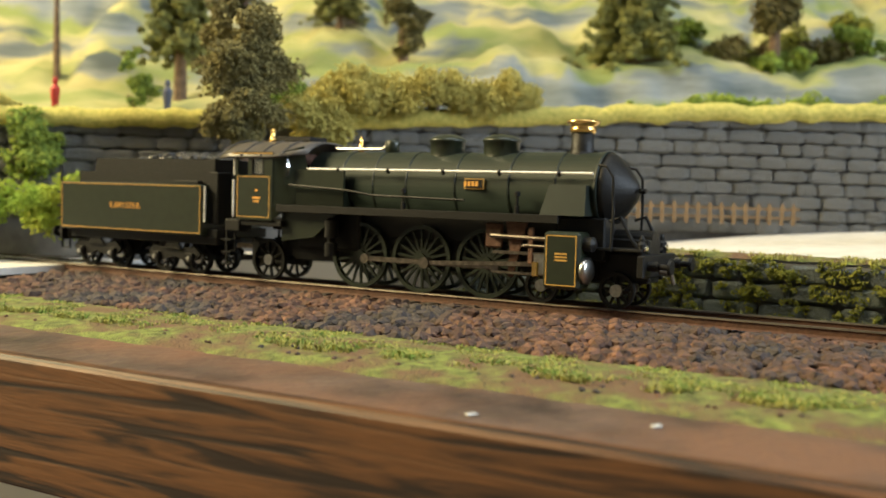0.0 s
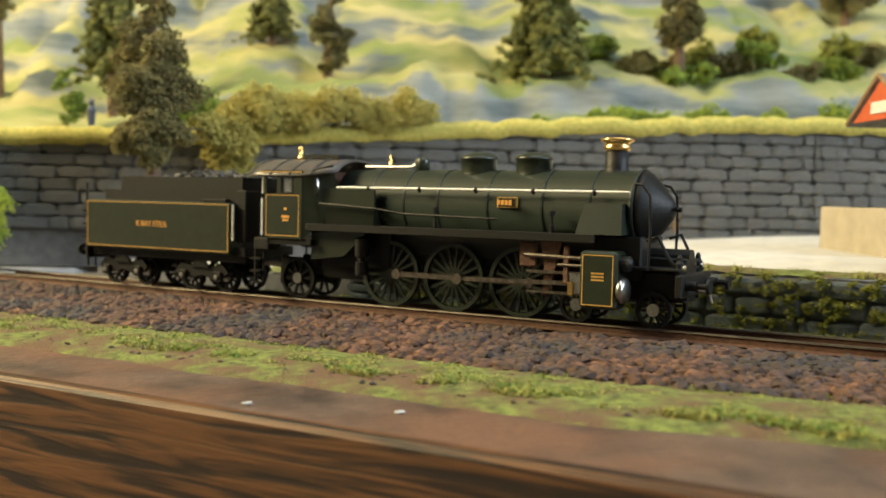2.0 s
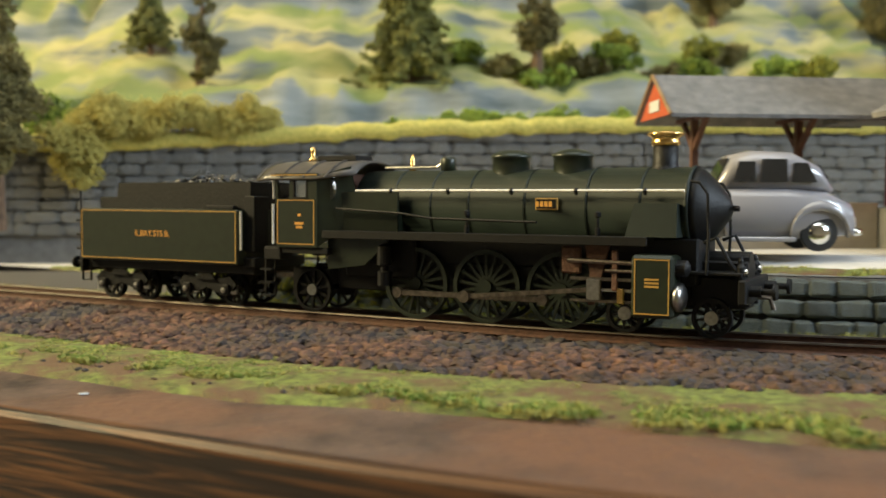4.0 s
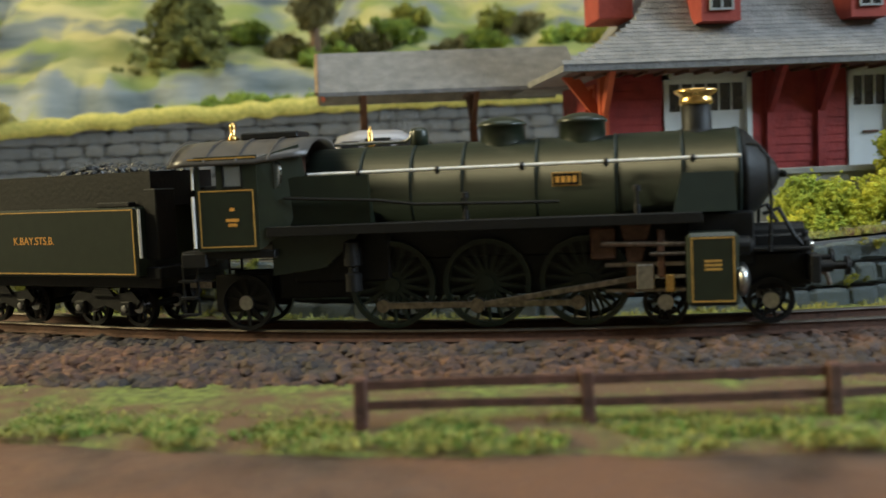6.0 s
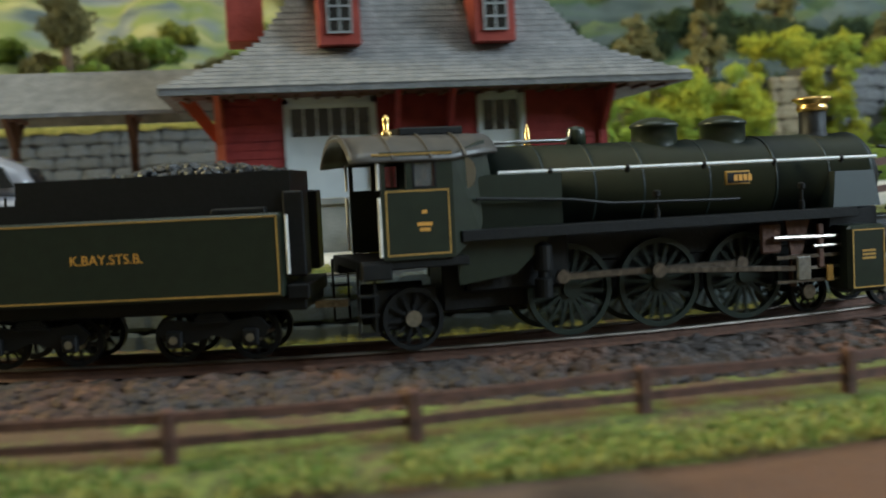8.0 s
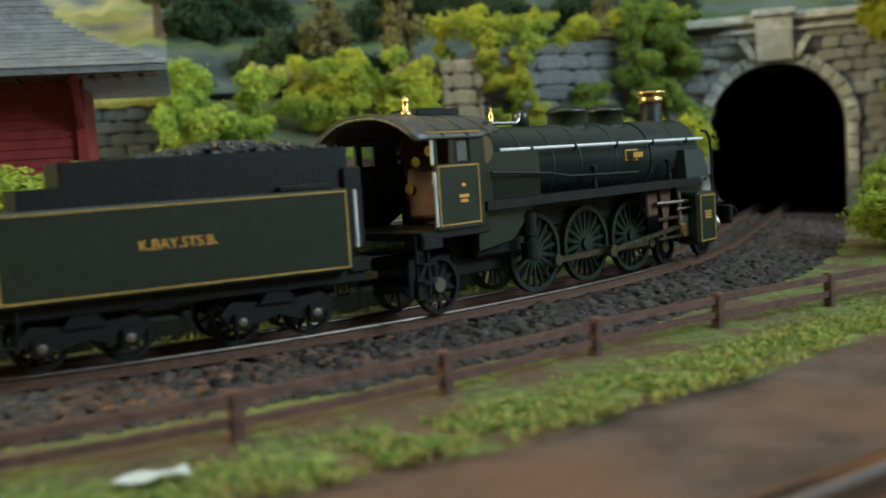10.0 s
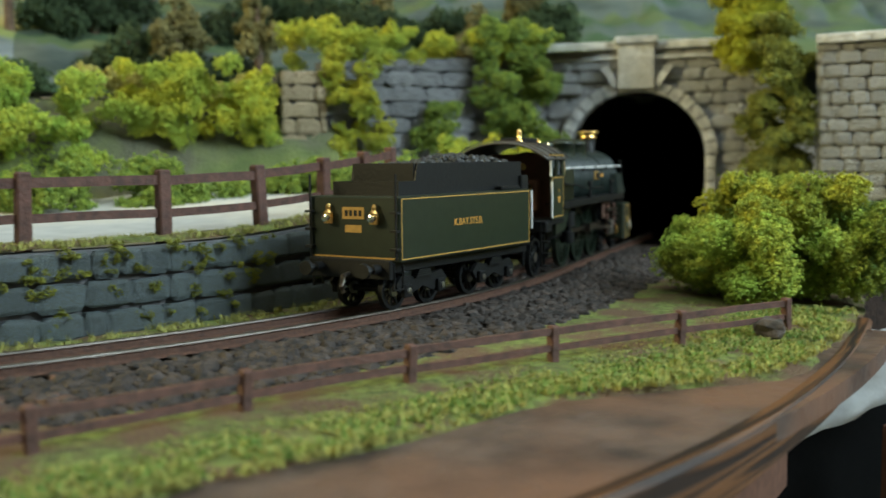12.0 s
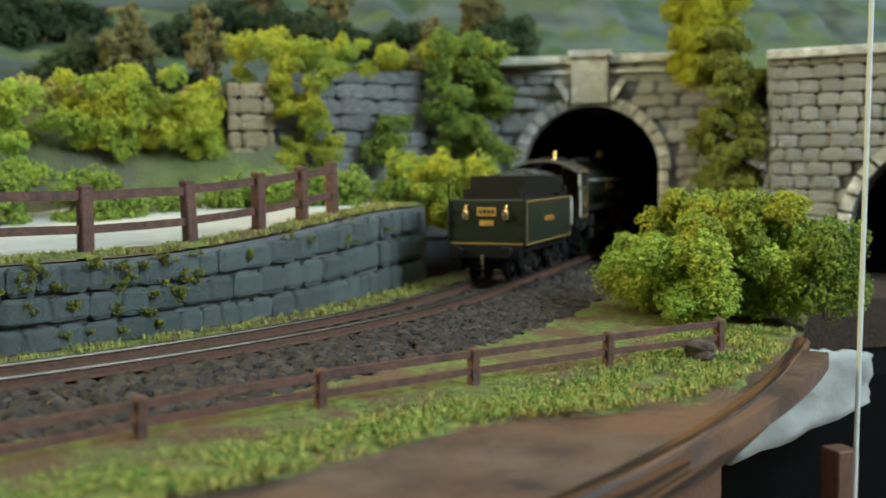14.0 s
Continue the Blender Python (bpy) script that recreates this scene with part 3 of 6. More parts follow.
def big_wall():
    rng = random.Random(21)
    for a, b in ((-420, -60), (-60, 300), (300, 545)):
        w, *_ = block_wall("retaining_wall", "grey weathered stone retaining wall below the hillside", (a, 520), (b, 520), 20, wall_top(a), wall_top(b), 6.8, 16, STONE_WALL, rng)
        wall_core(w, (a, 520), (b, 520), 0, wall_top(a) - 0.5, wall_top(b) - 0.5, 8, STONE_SHADE)
    bm = B()
    rows = []
    for i in range(262):
        x = -520 + i * 4.1
        j = noise.noise((x / 7, 0.5, 1)) * 1.8
        rows.append([(x, yy + noise.noise((x / 9, k, 0)) * 0.9, wall_top(x) + zz + j) for k, (yy, zz) in enumerate(((516.6, -5.5), (514.8, -3.6), (514.6, 0.2), (516.5, 2.8), (520, 4.0), (527, 3.4), (538, 2.2)))])
    sheet(bm, rows)
    tagged(part("grass_verge", bm, SUN_GRASS, smooth=True), "sunlit yellow grass along the wall top", "grass", kind="structure")


def hillside():
    rows = []
    for j in range(112):
        y = 528 + 4.0 * j + 0.03 * j * j
        rows.append([(x, y, hill_height(x, y)) for x in [-1100 + 11 * i for i in range(230)]])
    half = 150
    bm = B()
    sheet(bm, [r[:half] for r in rows])
    tagged(part("hillside", bm, HILL, smooth=True), "sunlit yellow and green terraced slope with blue grey rock steps", "hillside", kind="structure")
    bm = B()
    sheet(bm, [r[half - 1:] for r in rows])
    tagged(part("hillside", bm, HILL_FOREST, smooth=True), "dark green wooded far slope with grey rock", "hillside", kind="structure")
    # grass bank between the wall's end and the wing wall
    bm = B()
    rows = []
    for i in range(46):
        x = 536 + 4 * i
        row = []
        for k in range(14):
            f = k / 13
            row.append((x, 448 + 92 * f, 26 + 58 * smooth01(0.02, 0.95, f) + 2.6 * noise.noise((x / 12, f * 6, 3))))
        rows.append(row)
    sheet(bm, rows)
    tagged(part("grass_bank", bm, BANK, smooth=True), "olive green grassy bank behind the road", "bank", kind="structure")


PORTAL_C, PORTAL_A = Vector((905, 512)), radians(-30)


def portal():
    rng = random.Random(31)
    u = Vector((math.cos(PORTAL_A), math.sin(PORTAL_A)))
    p, q = PORTAL_C - u * 62, PORTAL_C + u * 80
    half, spring = 41.0, 50.0

    def hole(x, z):
        x = x - 62
        if abs(x) > half + 5:
            return False
        return z < spring or (x / (half + 5)) ** 2 + ((z - spring) / 43) ** 2 < 1
    w, *_ = block_wall("tunnel_portal", "pale grey stone tunnel portal with a round arch", p, q, -6, 114, 114, 7.2, 14, STONE_PALE, rng, 5, hole)
    # wall body with the arched opening cut through
    bm = B()
    outline = [(-62, -6), (-half, -6)]
    for i in range(19):
        a = math.pi - math.pi * i / 18
        outline.append((half * math.cos(a), spring + 39 * math.sin(a)))
    outline += [(half, -6), (80, -6), (80, 114), (-62, 114)]
    prism(bm, outline, 0.2, 14)
    body = part("core", bm, STONE_GREY, w)
    body.matrix_basis = pose(PORTAL_C.x * U, PORTAL_C.y * U, 0, 0, 0, math.degrees(PORTAL_A))
    # arch ring stones
    for i in range(17):
        a0, a1 = math.pi * i / 17, math.pi * (i + 1) / 17
        bm = B()
        prism(bm, [(half * math.cos(a0 + 0.012), spring + 39 * math.sin(a0 + 0.012)), (half * math.cos(a1 - 0.012), spring + 39 * math.sin(a1 - 0.012)),
                   ((half + 7) * math.cos(a1 - 0.012), spring + 46 * math.sin(a1 - 0.012)), ((half + 7) * math.cos(a0 + 0.012), spring + 46 * math.sin(a0 + 0.012))], -4.2, 1.5)
        o = part("arch_stone", bm, STONE_PALE, w)
        o.matrix_basis = body.matrix_basis.copy()
    for sx in (-1, 1):
        for k in range(7):
            bm = B()
            box(bm, sx * half if sx > 0 else -half - 6, half + 6 if sx > 0 else -half, -4, 1.5, -6 + k * 8, 1.4 + k * 8, 0.4)
            o = part("arch_stone", bm, STONE_PALE, w)
            o.matrix_basis = body.matrix_basis.copy()
    for nm, a, b, z0, z1, y0 in (("coping", -64, 81, 114, 119, -5), ("string_course", -62, 80, 108, 110, -4), ("keystone_panel", -11, 11, 90, 117, -7), ("keystone_cap", -13, 13, 117.2, 121.5, -9)):
        bm = B()
        box(bm, a, b, y0, 13 if nm == "coping" else 2, z0, z1, 0.6)
        o = part(nm, bm, STONE_PALE, w)
        o.matrix_basis = body.matrix_basis.copy()
    for sx in (-1, 1):
        bm = B()
        prism(bm, [(sx * 13, 90), (sx * 22, 104), (sx * 17, 104), (sx * 12, 96)], -6.5, 1)
        o = part("scroll_bracket", bm, STONE_PALE, w)
        o.matrix_basis = body.matrix_basis.copy()
    # tunnel lining and floor behind the mouth, coloured black in place of shade
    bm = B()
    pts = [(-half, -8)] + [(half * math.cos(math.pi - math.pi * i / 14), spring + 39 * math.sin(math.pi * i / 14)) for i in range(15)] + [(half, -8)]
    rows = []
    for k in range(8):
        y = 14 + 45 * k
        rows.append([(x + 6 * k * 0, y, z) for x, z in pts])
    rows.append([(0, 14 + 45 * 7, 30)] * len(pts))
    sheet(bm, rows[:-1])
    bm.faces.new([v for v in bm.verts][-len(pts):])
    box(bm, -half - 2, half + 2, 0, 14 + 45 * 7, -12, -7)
    lin = part("tunnel_lining", bm, SHADE_BLACK, w)
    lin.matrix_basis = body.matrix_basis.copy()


def wing_wall():
    rng = random.Random(41)
    p, q = (713, 507), (853, 540)
    w, *_ = block_wall("wing_wall", "grey stone wing wall beside the tunnel", p, q, 10, 104, 112, 9.0, 20, STONE_GREY, rng)
    wall_core(w, p, q, -6, 104, 112, 14, MORTAR)
    w, *_ = block_wall("buff_stone_wall", "buff sunlit stone end of a wall", (687, 500), (712, 503), 18, 98, 98, 9.0, 12, BUFF_STONE, rng)
    wall_core(w, (687, 500), (712, 503), 10, 97, 97, 30, MORTAR)


def pier():
    rng = random.Random(51)
    p, q = (966, 417), (1075, 300)

    def hole(u, z):
        return u > 41 and (z < 18 or ((u - 87) / 46) ** 2 + ((z - 18) / 46) ** 2 < 1)
    w, *_ = block_wall("stone_pier", "pale rough stone bridge pier with an arch", p, q, -40, 108, 108, 7.2, 12, STONE_PALE, rng, 5, hole)
    d = (Vector(q) - Vector(p)).normalized()
    side = Vector((-d.y, d.x))
    bm = B()
    outline = [(0, -40), (41, -40), (41, 18)] + [(87 - 46 * math.cos(math.pi / 2 * i / 8), 18 + 46 * math.sin(math.pi / 2 * i / 8)) for i in range(1, 9)] + [(160, 64), (160, 108), (0, 108)]
    prism(bm, outline, 1, 40)
    c = part("core", bm, STONE_SHADE, w)
    c.matrix_basis = pose(p[0] * U, p[1] * U, 0, 0, 0, math.degrees(math.atan2(d.y, d.x)))
    bm = B()
    box(bm, -2, 160, -5, 42, 108, 113, 0.6)
    o = part("coping", bm, STONE_PALE, w)
    o.matrix_basis = c.matrix_basis.copy()
    for k in range(6):
        bm = B()
        box(bm, 35, 41, -4.5, 1.5, -40 + 9.7 * k, -31 + 9.7 * k, 0.5)
        o = part("arch_stone", bm, STONE_PALE, w)
        o.matrix_basis = c.matrix_basis.copy()
    for k in range(8):
        a0, a1 = math.pi / 2 * k / 8 + 0.02, math.pi / 2 * (k + 1) / 8 - 0.02
        bm = B()
        prism(bm, [(87 - r * math.cos(a), 18 + r * math.sin(a)) for r, a in ((46, a0), (46, a1), (52, a1), (52, a0))], -4.5, 1.5)
        o = part("arch_stone", bm, STONE_PALE, w)
        o.matrix_basis = c.matrix_basis.copy()
    # added black plate behind the arch opening, painted as its shade
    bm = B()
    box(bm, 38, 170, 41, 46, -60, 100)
    o = part("arch_shade_plate", bm, SHADE_BLACK, w)
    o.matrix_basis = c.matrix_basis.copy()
    # left return face of the pier
    rng2 = random.Random(52)
    a = Vector(p) + side * 40
    block = block_wall("stone_pier_return", "pale rough stone side of the bridge pier", tuple(a), p, -10, 108, 108, 7.2, 12, STONE_PALE, rng2)


room()
ground()
baseboard()
track_bed()
crossing()
road()
low_wall()
big_wall()
hillside()
portal()
wing_wall()
pier()


# ---- the train: x ahead, y to its left, z up from the rail top ----
TS = 0.965
TW = 1.15  # the bodies are wide for the gauge


def tpart(name, bm, mat, parent, label="", smooth=False):
    round_part = name in ("boiler", "boiler_band", "smokebox_door", "chimney", "chimney_cap", "dome", "safety_valve", "whistle", "roof_valve", "tyre", "spokes", "hub", "axle", "number_plate", "plate_field")
    bmesh.ops.scale(bm, vec=(TS, TS if round_part else TS * TW, TS), verts=bm.verts)
    return part(name, bm, mat, parent, label, smooth)


def wheelset(name, r, half, spokes, mat, parent, x, gauge=8.6, rim=1.5, label=""):
    """Two spoked wheels on one axle, centred on the axle."""
    ob = thing(name, label, "", "", "")
    for key in ("label", "category"):
        if key in ob and not ob[key]:
            del ob[key]
    ob.parent = parent
    ob.matrix_basis = pose(x * TS * U, 0, r * TS * U)
    bm = B()
    lathe(bm, [(1.2, -gauge - 1), (1.2, gauge + 1)], axis="y", n=12)
    tpart("axle", bm, LOCO_BLACK, ob)
    for sy in (-1, 1):
        bm = B()
        y0 = sy * gauge
        n = 40
        prof = [(r - rim, y0 - 1.1), (r, y0 - 1.1), (r, y0 + 1.1), (r - rim, y0 + 1.1)]
        rings = [[bm.verts.new((a * math.cos(2 * math.pi * i / n), h, a * math.sin(2 * math.pi * i / n))) for i in range(n)] for a, h in prof]
        for k in range(4):
            for i in range(n):
                bm.faces.new((rings[k][i], rings[k][(i + 1) % n], rings[(k + 1) % 4][(i + 1) % n], rings[(k + 1) % 4][i]))
        bmesh.ops.recalc_face_normals(bm, faces=bm.faces)
        tpart("tyre", bm, mat, ob)
        bm = B()
        for i in range(spokes):
            a = 2 * math.pi * i / spokes
            c, s = math.cos(a), math.sin(a)
            w0, w1 = 0.62, 0.4
            vs = []
            for rr, w in ((0.8, w0), (r - rim + 0.1, w1)):
                for dy in (-0.45, 0.45):
                    for q in (-w, w):
                        vs.append(bm.verts.new((rr * c - q * s, y0 + dy, rr * s + q * c)))
            for f in ((0, 1, 5, 4), (2, 3, 7, 6), (0, 2, 6, 4), (1, 3, 7, 5)):
                bm.faces.new([vs[k] for k in f])
        bmesh.ops.recalc_face_normals(bm, faces=bm.faces)
        tpart("spokes", bm, mat, ob)
        bm = B()
        lathe(bm, [(2.2, y0 - 1.4), (2.2, y0 + 1.4)], axis="y", n=16)
        tpart("hub", bm, STEEL if r < 9 else mat, ob)
    return ob


def frame_lines(bm, x0, x1, z0, z1, y, w=0.35):
    """A thin raised lining rectangle on a side at y."""
    t = 0.12
    ya, yb = (y - t, y + 0.05) if y < 0 else (y - 0.05, y + t)
    box(bm, x0, x1, ya, yb, z0, z0 + w)
    box(bm, x0, x1, ya, yb, z1 - w, z1)
    box(bm, x0, x0 + w, ya, yb, z0 + w, z1 - w)
    box(bm, x1 - w, x1, ya, yb, z0 + w, z1 - w)
    return bm


def lettering(text, size, x, y, z, parent, mat, name="lettering", label="", side=-1):
    cu = bpy.data.curves.new(name, "FONT")
    cu.body, cu.size, cu.align_x, cu.align_y, cu.extrude = text, size * TS * U, "CENTER", "CENTER", 0.05 * U
    tmp = bpy.data.objects.new("tmp", cu)
    me = bpy.data.meshes.new_from_object(tmp)
    me.materials.append(mat)
    bpy.data.objects.remove(tmp)
    ob = new(name, me)
    ob.parent = parent
    ob.matrix_basis = pose(x * TS * U, y * TS * TW * U, z * TS * U, 90, 0, 0 if side < 0 else 180)
    if label:
        ob["label"] = label
    return ob


def buffer(parent, x, y, z, way):
    bm = B()
    lathe(bm, [(1.7, x), (1.7, x + way * 3.5), (1.0, x + way * 3.5), (1.0, x + way * 7), (2.6, x + way * 7), (2.4, x + way * 8)], (0, y, z), "x", 16)
    tpart("buffer", bm, LOCO_BLACK, parent)


def lantern(parent, x, y, z, mat=LOCO_BLACK, glass_way=1):
    bm = B()
    lathe(bm, [(1.6, z), (1.6, z + 3.6), (0.9, z + 4.6), (0.9, z + 5.6), (0.4, z + 6.6)], (x, y, 0), "z", 12)
    ln = tpart("lantern", bm, mat, parent, "small signal lantern")
    bm = B()
    lathe(bm, [(1.3, x + glass_way * 1.2), (1.3, x + glass_way * 2.0), (0.5, x + glass_way * 2.2)], (0, y, z + 1.9), "x", 12)
    tpart("lens", bm, CHROME, ln)


def locomotive():
    e = thing("steam_locomotive", "dark green model steam locomotive with yellow lining and brass chimney cap", "locomotive")
    # boiler with bands
    bm = B()
    lathe(bm, [(13.2, -52), (13.2, 38), (13.5, 38.1), (13.5, 69.5), (13.9, 69.6), (13.9, 71)], (0, 0, 40.3), "x", 40)
    boiler = tpart("boiler", bm, BOILER_GREEN, e, "long dark green cylindrical boiler", smooth=False)
    for p in boiler.data.polygons:
        p.use_smooth = len(p.vertices) == 4
    for x in (-36, -21, -6, 15, 37, 55):
        bm = B()
        lathe(bm, [(13.2, x), (13.42, x + 0.1), (13.42, x + 0.7), (13.2, x + 0.8)] if x < 37 else [(13.5, x), (13.72, x + 0.1), (13.72, x + 0.7), (13.5, x + 0.8)], (0, 0, 40.3), "x", 40)
        tpart("boiler_band", bm, BOILER_GREEN, boiler)
    bm = B()
    lathe(bm, [(13.6, 71.1), (12.6, 73), (8.5, 77), (3.4, 81), (1.0, 82)], (0, 0, 40.3), "x", 32)
    door = tpart("smokebox_door", bm, LOCO_BLACK, e, "pointed black smokebox door", True)
    bm = B()
    lathe(bm, [(0.8, 81.5), (0.8, 84), (0.3, 84)], (0, 0, 40.3), "x", 10)
    box(bm, 82.5, 83.2, -2.6, 2.6, 40.6, 41.4)
    tpart("door_handle", bm, LOCO_BLACK, door)
    # hand rail along the boiler
    for sy in (-1, 1):
        bm = B()
        a = radians(23)
        y, z = sy * 14.5 * math.cos(a), 40.3 + 14.5 * math.sin(a)
        tube(bm, [(-50, y, z), (70.5, y, z)], 0.5)
        rail = tpart("hand_rail", bm, WHITE_LINE, e, "bright metal hand rail")
        for x in (-35, -12, 12, 35, 58):
            bm = B()
            lathe(bm, [(0.5, -1.4), (0.9, 0), (0.4, 0.9)], (x, y, z), "z", 8)
            tpart("rail_knob", bm, LOCO_BLACK, rail)
    # chimney
    bm = B()
    lathe(bm, [(6.2, 51.5), (4.6, 53.2), (4.1, 54.6), (4.1, 63)], (60, 0, 0), "z", 28)
    ch = tpart("chimney", bm, LOCO_BLACK, e, "", True)
    bm = B()
    lathe(bm, [(4.2, 60.6), (4.7, 61.0), (4.7, 62.2), (4.4, 62.5), (4.5, 63.2), (6.0, 64.1), (6.1, 64.8), (4.9, 65.2)], (60, 0, 0), "z", 28)
    tpart("chimney_cap", bm, BRASS, ch, "flared polished brass chimney cap", True)
    # domes
    for x, r in ((5, 6.7), (28, 6.7)):
        bm = B()
        lathe(bm, [(r + 0.6, 50.0), (r, 52), (r, 57.3), (r + 0.5, 57.4), (r + 0.5, 58.2), (r - 0.6, 59.0), (r - 3, 60.0), (0.6, 60.4)], (x, 0, 0), "z", 30)
        tpart("dome", bm, LOCO_GREEN, e, "flat topped green dome", True)
    bm = B()
    lathe(bm, [(2.9, 52), (2.7, 57.2), (2.2, 58.2), (0.5, 58.6)], (-20, 0, 0), "z", 20)
    tpart("safety_valve", bm, LOCO_GREEN, e, "", True)
    bm = B()
    lathe(bm, [(1.2, 52.5), (1.2, 54.6), (0.7, 55), (0.9, 57), (0.5, 58), (0.4, 59.6)], (-35, 0, 0), "z", 14)
    tpart("whistle", bm, BRASS, e, "brass steam whistle", True)
    bm = B()
    tube(bm, [(-46, -1, 54.6), (-24, -1, 54.6), (-22.5, -1, 55.6), (-22, -1, 57.6)], 0.55)
    tpart("steam_pipe", bm, STEEL, e)
    # firebox skirts and running boards
    for sy in (-1, 1):
        y0, y1 = (sy * 12.9, sy * 13.9)
        lo, hi = min(y0, y1), max(y0, y1)
        bm = B()
        prism(bm, [(-60, 44), (-54, 45.6), (-32, 45.4), (-32, 31.5), (-60, 31.5)], lo, hi)
        box(bm, -60, -32, min(sy * 6, lo), max(sy * 6, hi), 31.5, 38)
        tpart("firebox_side", bm, LOCO_GREEN, e)
        bm = B()
        prism(bm, [(-62, 30.5), (-34, 30.5), (-38, 26), (-46, 19), (-62, 17)], lo - 0.2 * sy, hi - 0.2 * sy)
        tpart("ashpan_side", bm, LOCO_GREEN, e)
        bm = B()
        ya, yb = min(sy * 9, sy * 17.2), max(sy * 9, sy * 17.2)
        box(bm, -62, 60, ya, yb, 30.2, 31.4, 0.2)
        box(bm, -62, 60, min(sy * 16.6, sy * 17.3), max(sy * 16.6, sy * 17.3), 28.6, 31.5, 0.15)
        tpart("running_board", bm, LOCO_BLACK, e)
        bm = B()
        tube(bm, [(-57, sy * 15.4, 39.5), (-30, sy * 15.3, 38), (-18, sy * 15, 36.4), (10, sy * 15, 35.8), (22, sy * 15, 35.6)], 0.45)
        tpart("side_pipe", bm, LOCO_BLACK, e)
        # valve stands
        for x in (-4, 43):
            bm = B()
            lathe(bm, [(0.9, 31.5), (0.9, 34), (0.5, 34.2), (0.5, 37.4), (1.1, 37.6), (1.1, 39), (0.4, 39.4)], (x, sy * 14.6, 0), "z", 10)
            tpart("valve_stand", bm, LOCO_BLACK, e)
        # steam chest cover and cylinder
        bm = B()
        prism(bm, [(52.5, 31.5), (55, 42), (68.5, 42), (69, 31.5)], min(sy * 9, sy * 16.2), max(sy * 9, sy * 16.2))
        for v in bm.verts:
            if v.co.z > 40 and abs(v.co.y) > 12:
                v.co.y = sy * 14.4
        tpart("steam_chest_cover", bm, BOILER_GREEN, e)
        bm = B()
        ya, yb = min(sy * 10, sy * 18.6), max(sy * 10, sy * 18.6)
        box(bm, 55.5, 69, ya, yb, 6.4, 26, 1.0)
        cy = tpart("cylinder_block", bm, LOCO_GREEN, e, "green cylinder block with yellow lining")
        bm = frame_lines(B(), 56.7, 67.8, 7.6, 24.8, sy * 18.6)
        tpart("lining", bm, GOLD_LINE, cy)
        bm = B()
        for k in range(3):
            box(bm, 60, 64.5, min(sy * 18.55, sy * 18.75), max(sy * 18.55, sy * 18.75), 16 + k * 1.1, 16.6 + k * 1.1)
        tpart("maker_plate", bm, GOLD_LINE, cy)
        bm = B()
        lathe(bm, [(4.6, 69.0), (4.6, 70.4), (3.6, 71.2), (1.2, 72)], (0, sy * 14.5, 13), "x", 20)
        tpart("cylinder_cover", bm, STEEL, cy, "polished round cylinder cover", True)
        bm = B()
        lathe(bm, [(2.6, 69.0), (2.6, 72), (1, 73)], (0, sy * 14.5, 22), "x", 16)
        tpart("valve_cover", bm, LOCO_BLACK, cy)
        # crosshead slide bars and motion bracket
        bm = B()
        box(bm, 34, 55.6, min(sy * 13.6, sy * 15), max(sy * 13.6, sy * 15), 17.2, 18.2)
        box(bm, 34, 55.6, min(sy * 13.6, sy * 15), max(sy * 13.6, sy * 15), 10.2, 11.0)
        tpart("slide_bar", bm, ROD_STEEL, e)
        bm = B()
        prism(bm, [(38, 30), (47, 30), (44, 19), (41.5, 9), (39.5, 9), (40, 19)], min(sy * 12.6, sy * 13.4), max(sy * 12.6, sy * 13.4))
        box(bm, 30, 37, min(sy * 12.4, sy * 13.4), max(sy * 12.4, sy * 13.4), 19, 28, 0.6)
        box(bm, 48, 50, min(sy * 14, sy * 15.2), max(sy * 14, sy * 15.2), 14, 27, 0.3)
        tpart("gear_bracket", bm, RAIL_RUST, e, "brown worn valve gear bracket")
        bm = B()
        tube(bm, [(33, sy * 14.6, 23.5), (55.6, sy * 14.6, 23)], 0.8)
        tube(bm, [(46, sy * 15.2, 20.5), (55.6, sy * 15.2, 20.5)], 0.6)
        tpart("valve_rod", bm, ROD_STEEL, e)
        bm = B()
        box(bm, 50, 52.4, min(sy * 15, sy * 16), max(sy * 15, sy * 16), 10, 15, 0.3)
        tpart("drain_box", bm, BRASS, e)
        # number plate
        bm = B()
        box(bm, 20.0, 28.0, min(sy * 13.0, sy * 13.9), max(sy * 13.0, sy * 13.9), 39.6, 43.6, 0.2)
        plate = tpart("number_plate", bm, GOLD_LINE, e, "small brass framed number plate")
        bm = B()
        box(bm, 20.5, 27.5, min(sy * 13.4, sy * 14.05), max(sy * 13.4, sy * 14.05), 40.1, 43.1)
        tpart("plate_field", bm, LOCO_BLACK, plate)
        bm = B()
        for k in range(4):
            box(bm, 21.2 + k * 1.55, 22.3 + k * 1.55, min(sy * 14.0, sy * 14.2), max(sy * 14.0, sy * 14.2), 40.7, 42.5)
        tpart("plate_bars", bm, LETTER, plate)
        buffer(e, 90, sy * 10.5, 15.5, 1)
        lantern(e, 87, sy * 9.5, 19)
        bm = B()
        tube(bm, [(76, sy * 11, 30), (80, sy * 11.5, 31.5), (84, sy * 11, 24), (88, sy * 10, 19)], 0.6)
        tube(bm, [(72, sy * 12.5, 49), (75, sy * 13, 48.5), (77.5, sy * 13, 45), (78, sy * 13, 33), (77.5, sy * 13, 20)], 0.5)
        tpart("front_rail", bm, LOCO_BLACK, e)
        bm = B()
        box(bm, 71, 89, min(sy * 5, sy * 6.4), max(sy * 5, sy * 6.4), 10, 19, 0.3)
        tpart("frame_plate", bm, LOCO_BLACK, e)
    bm = B()
    box(bm, -64, 88, -5.4, 5.4, 9, 24, 0.5)
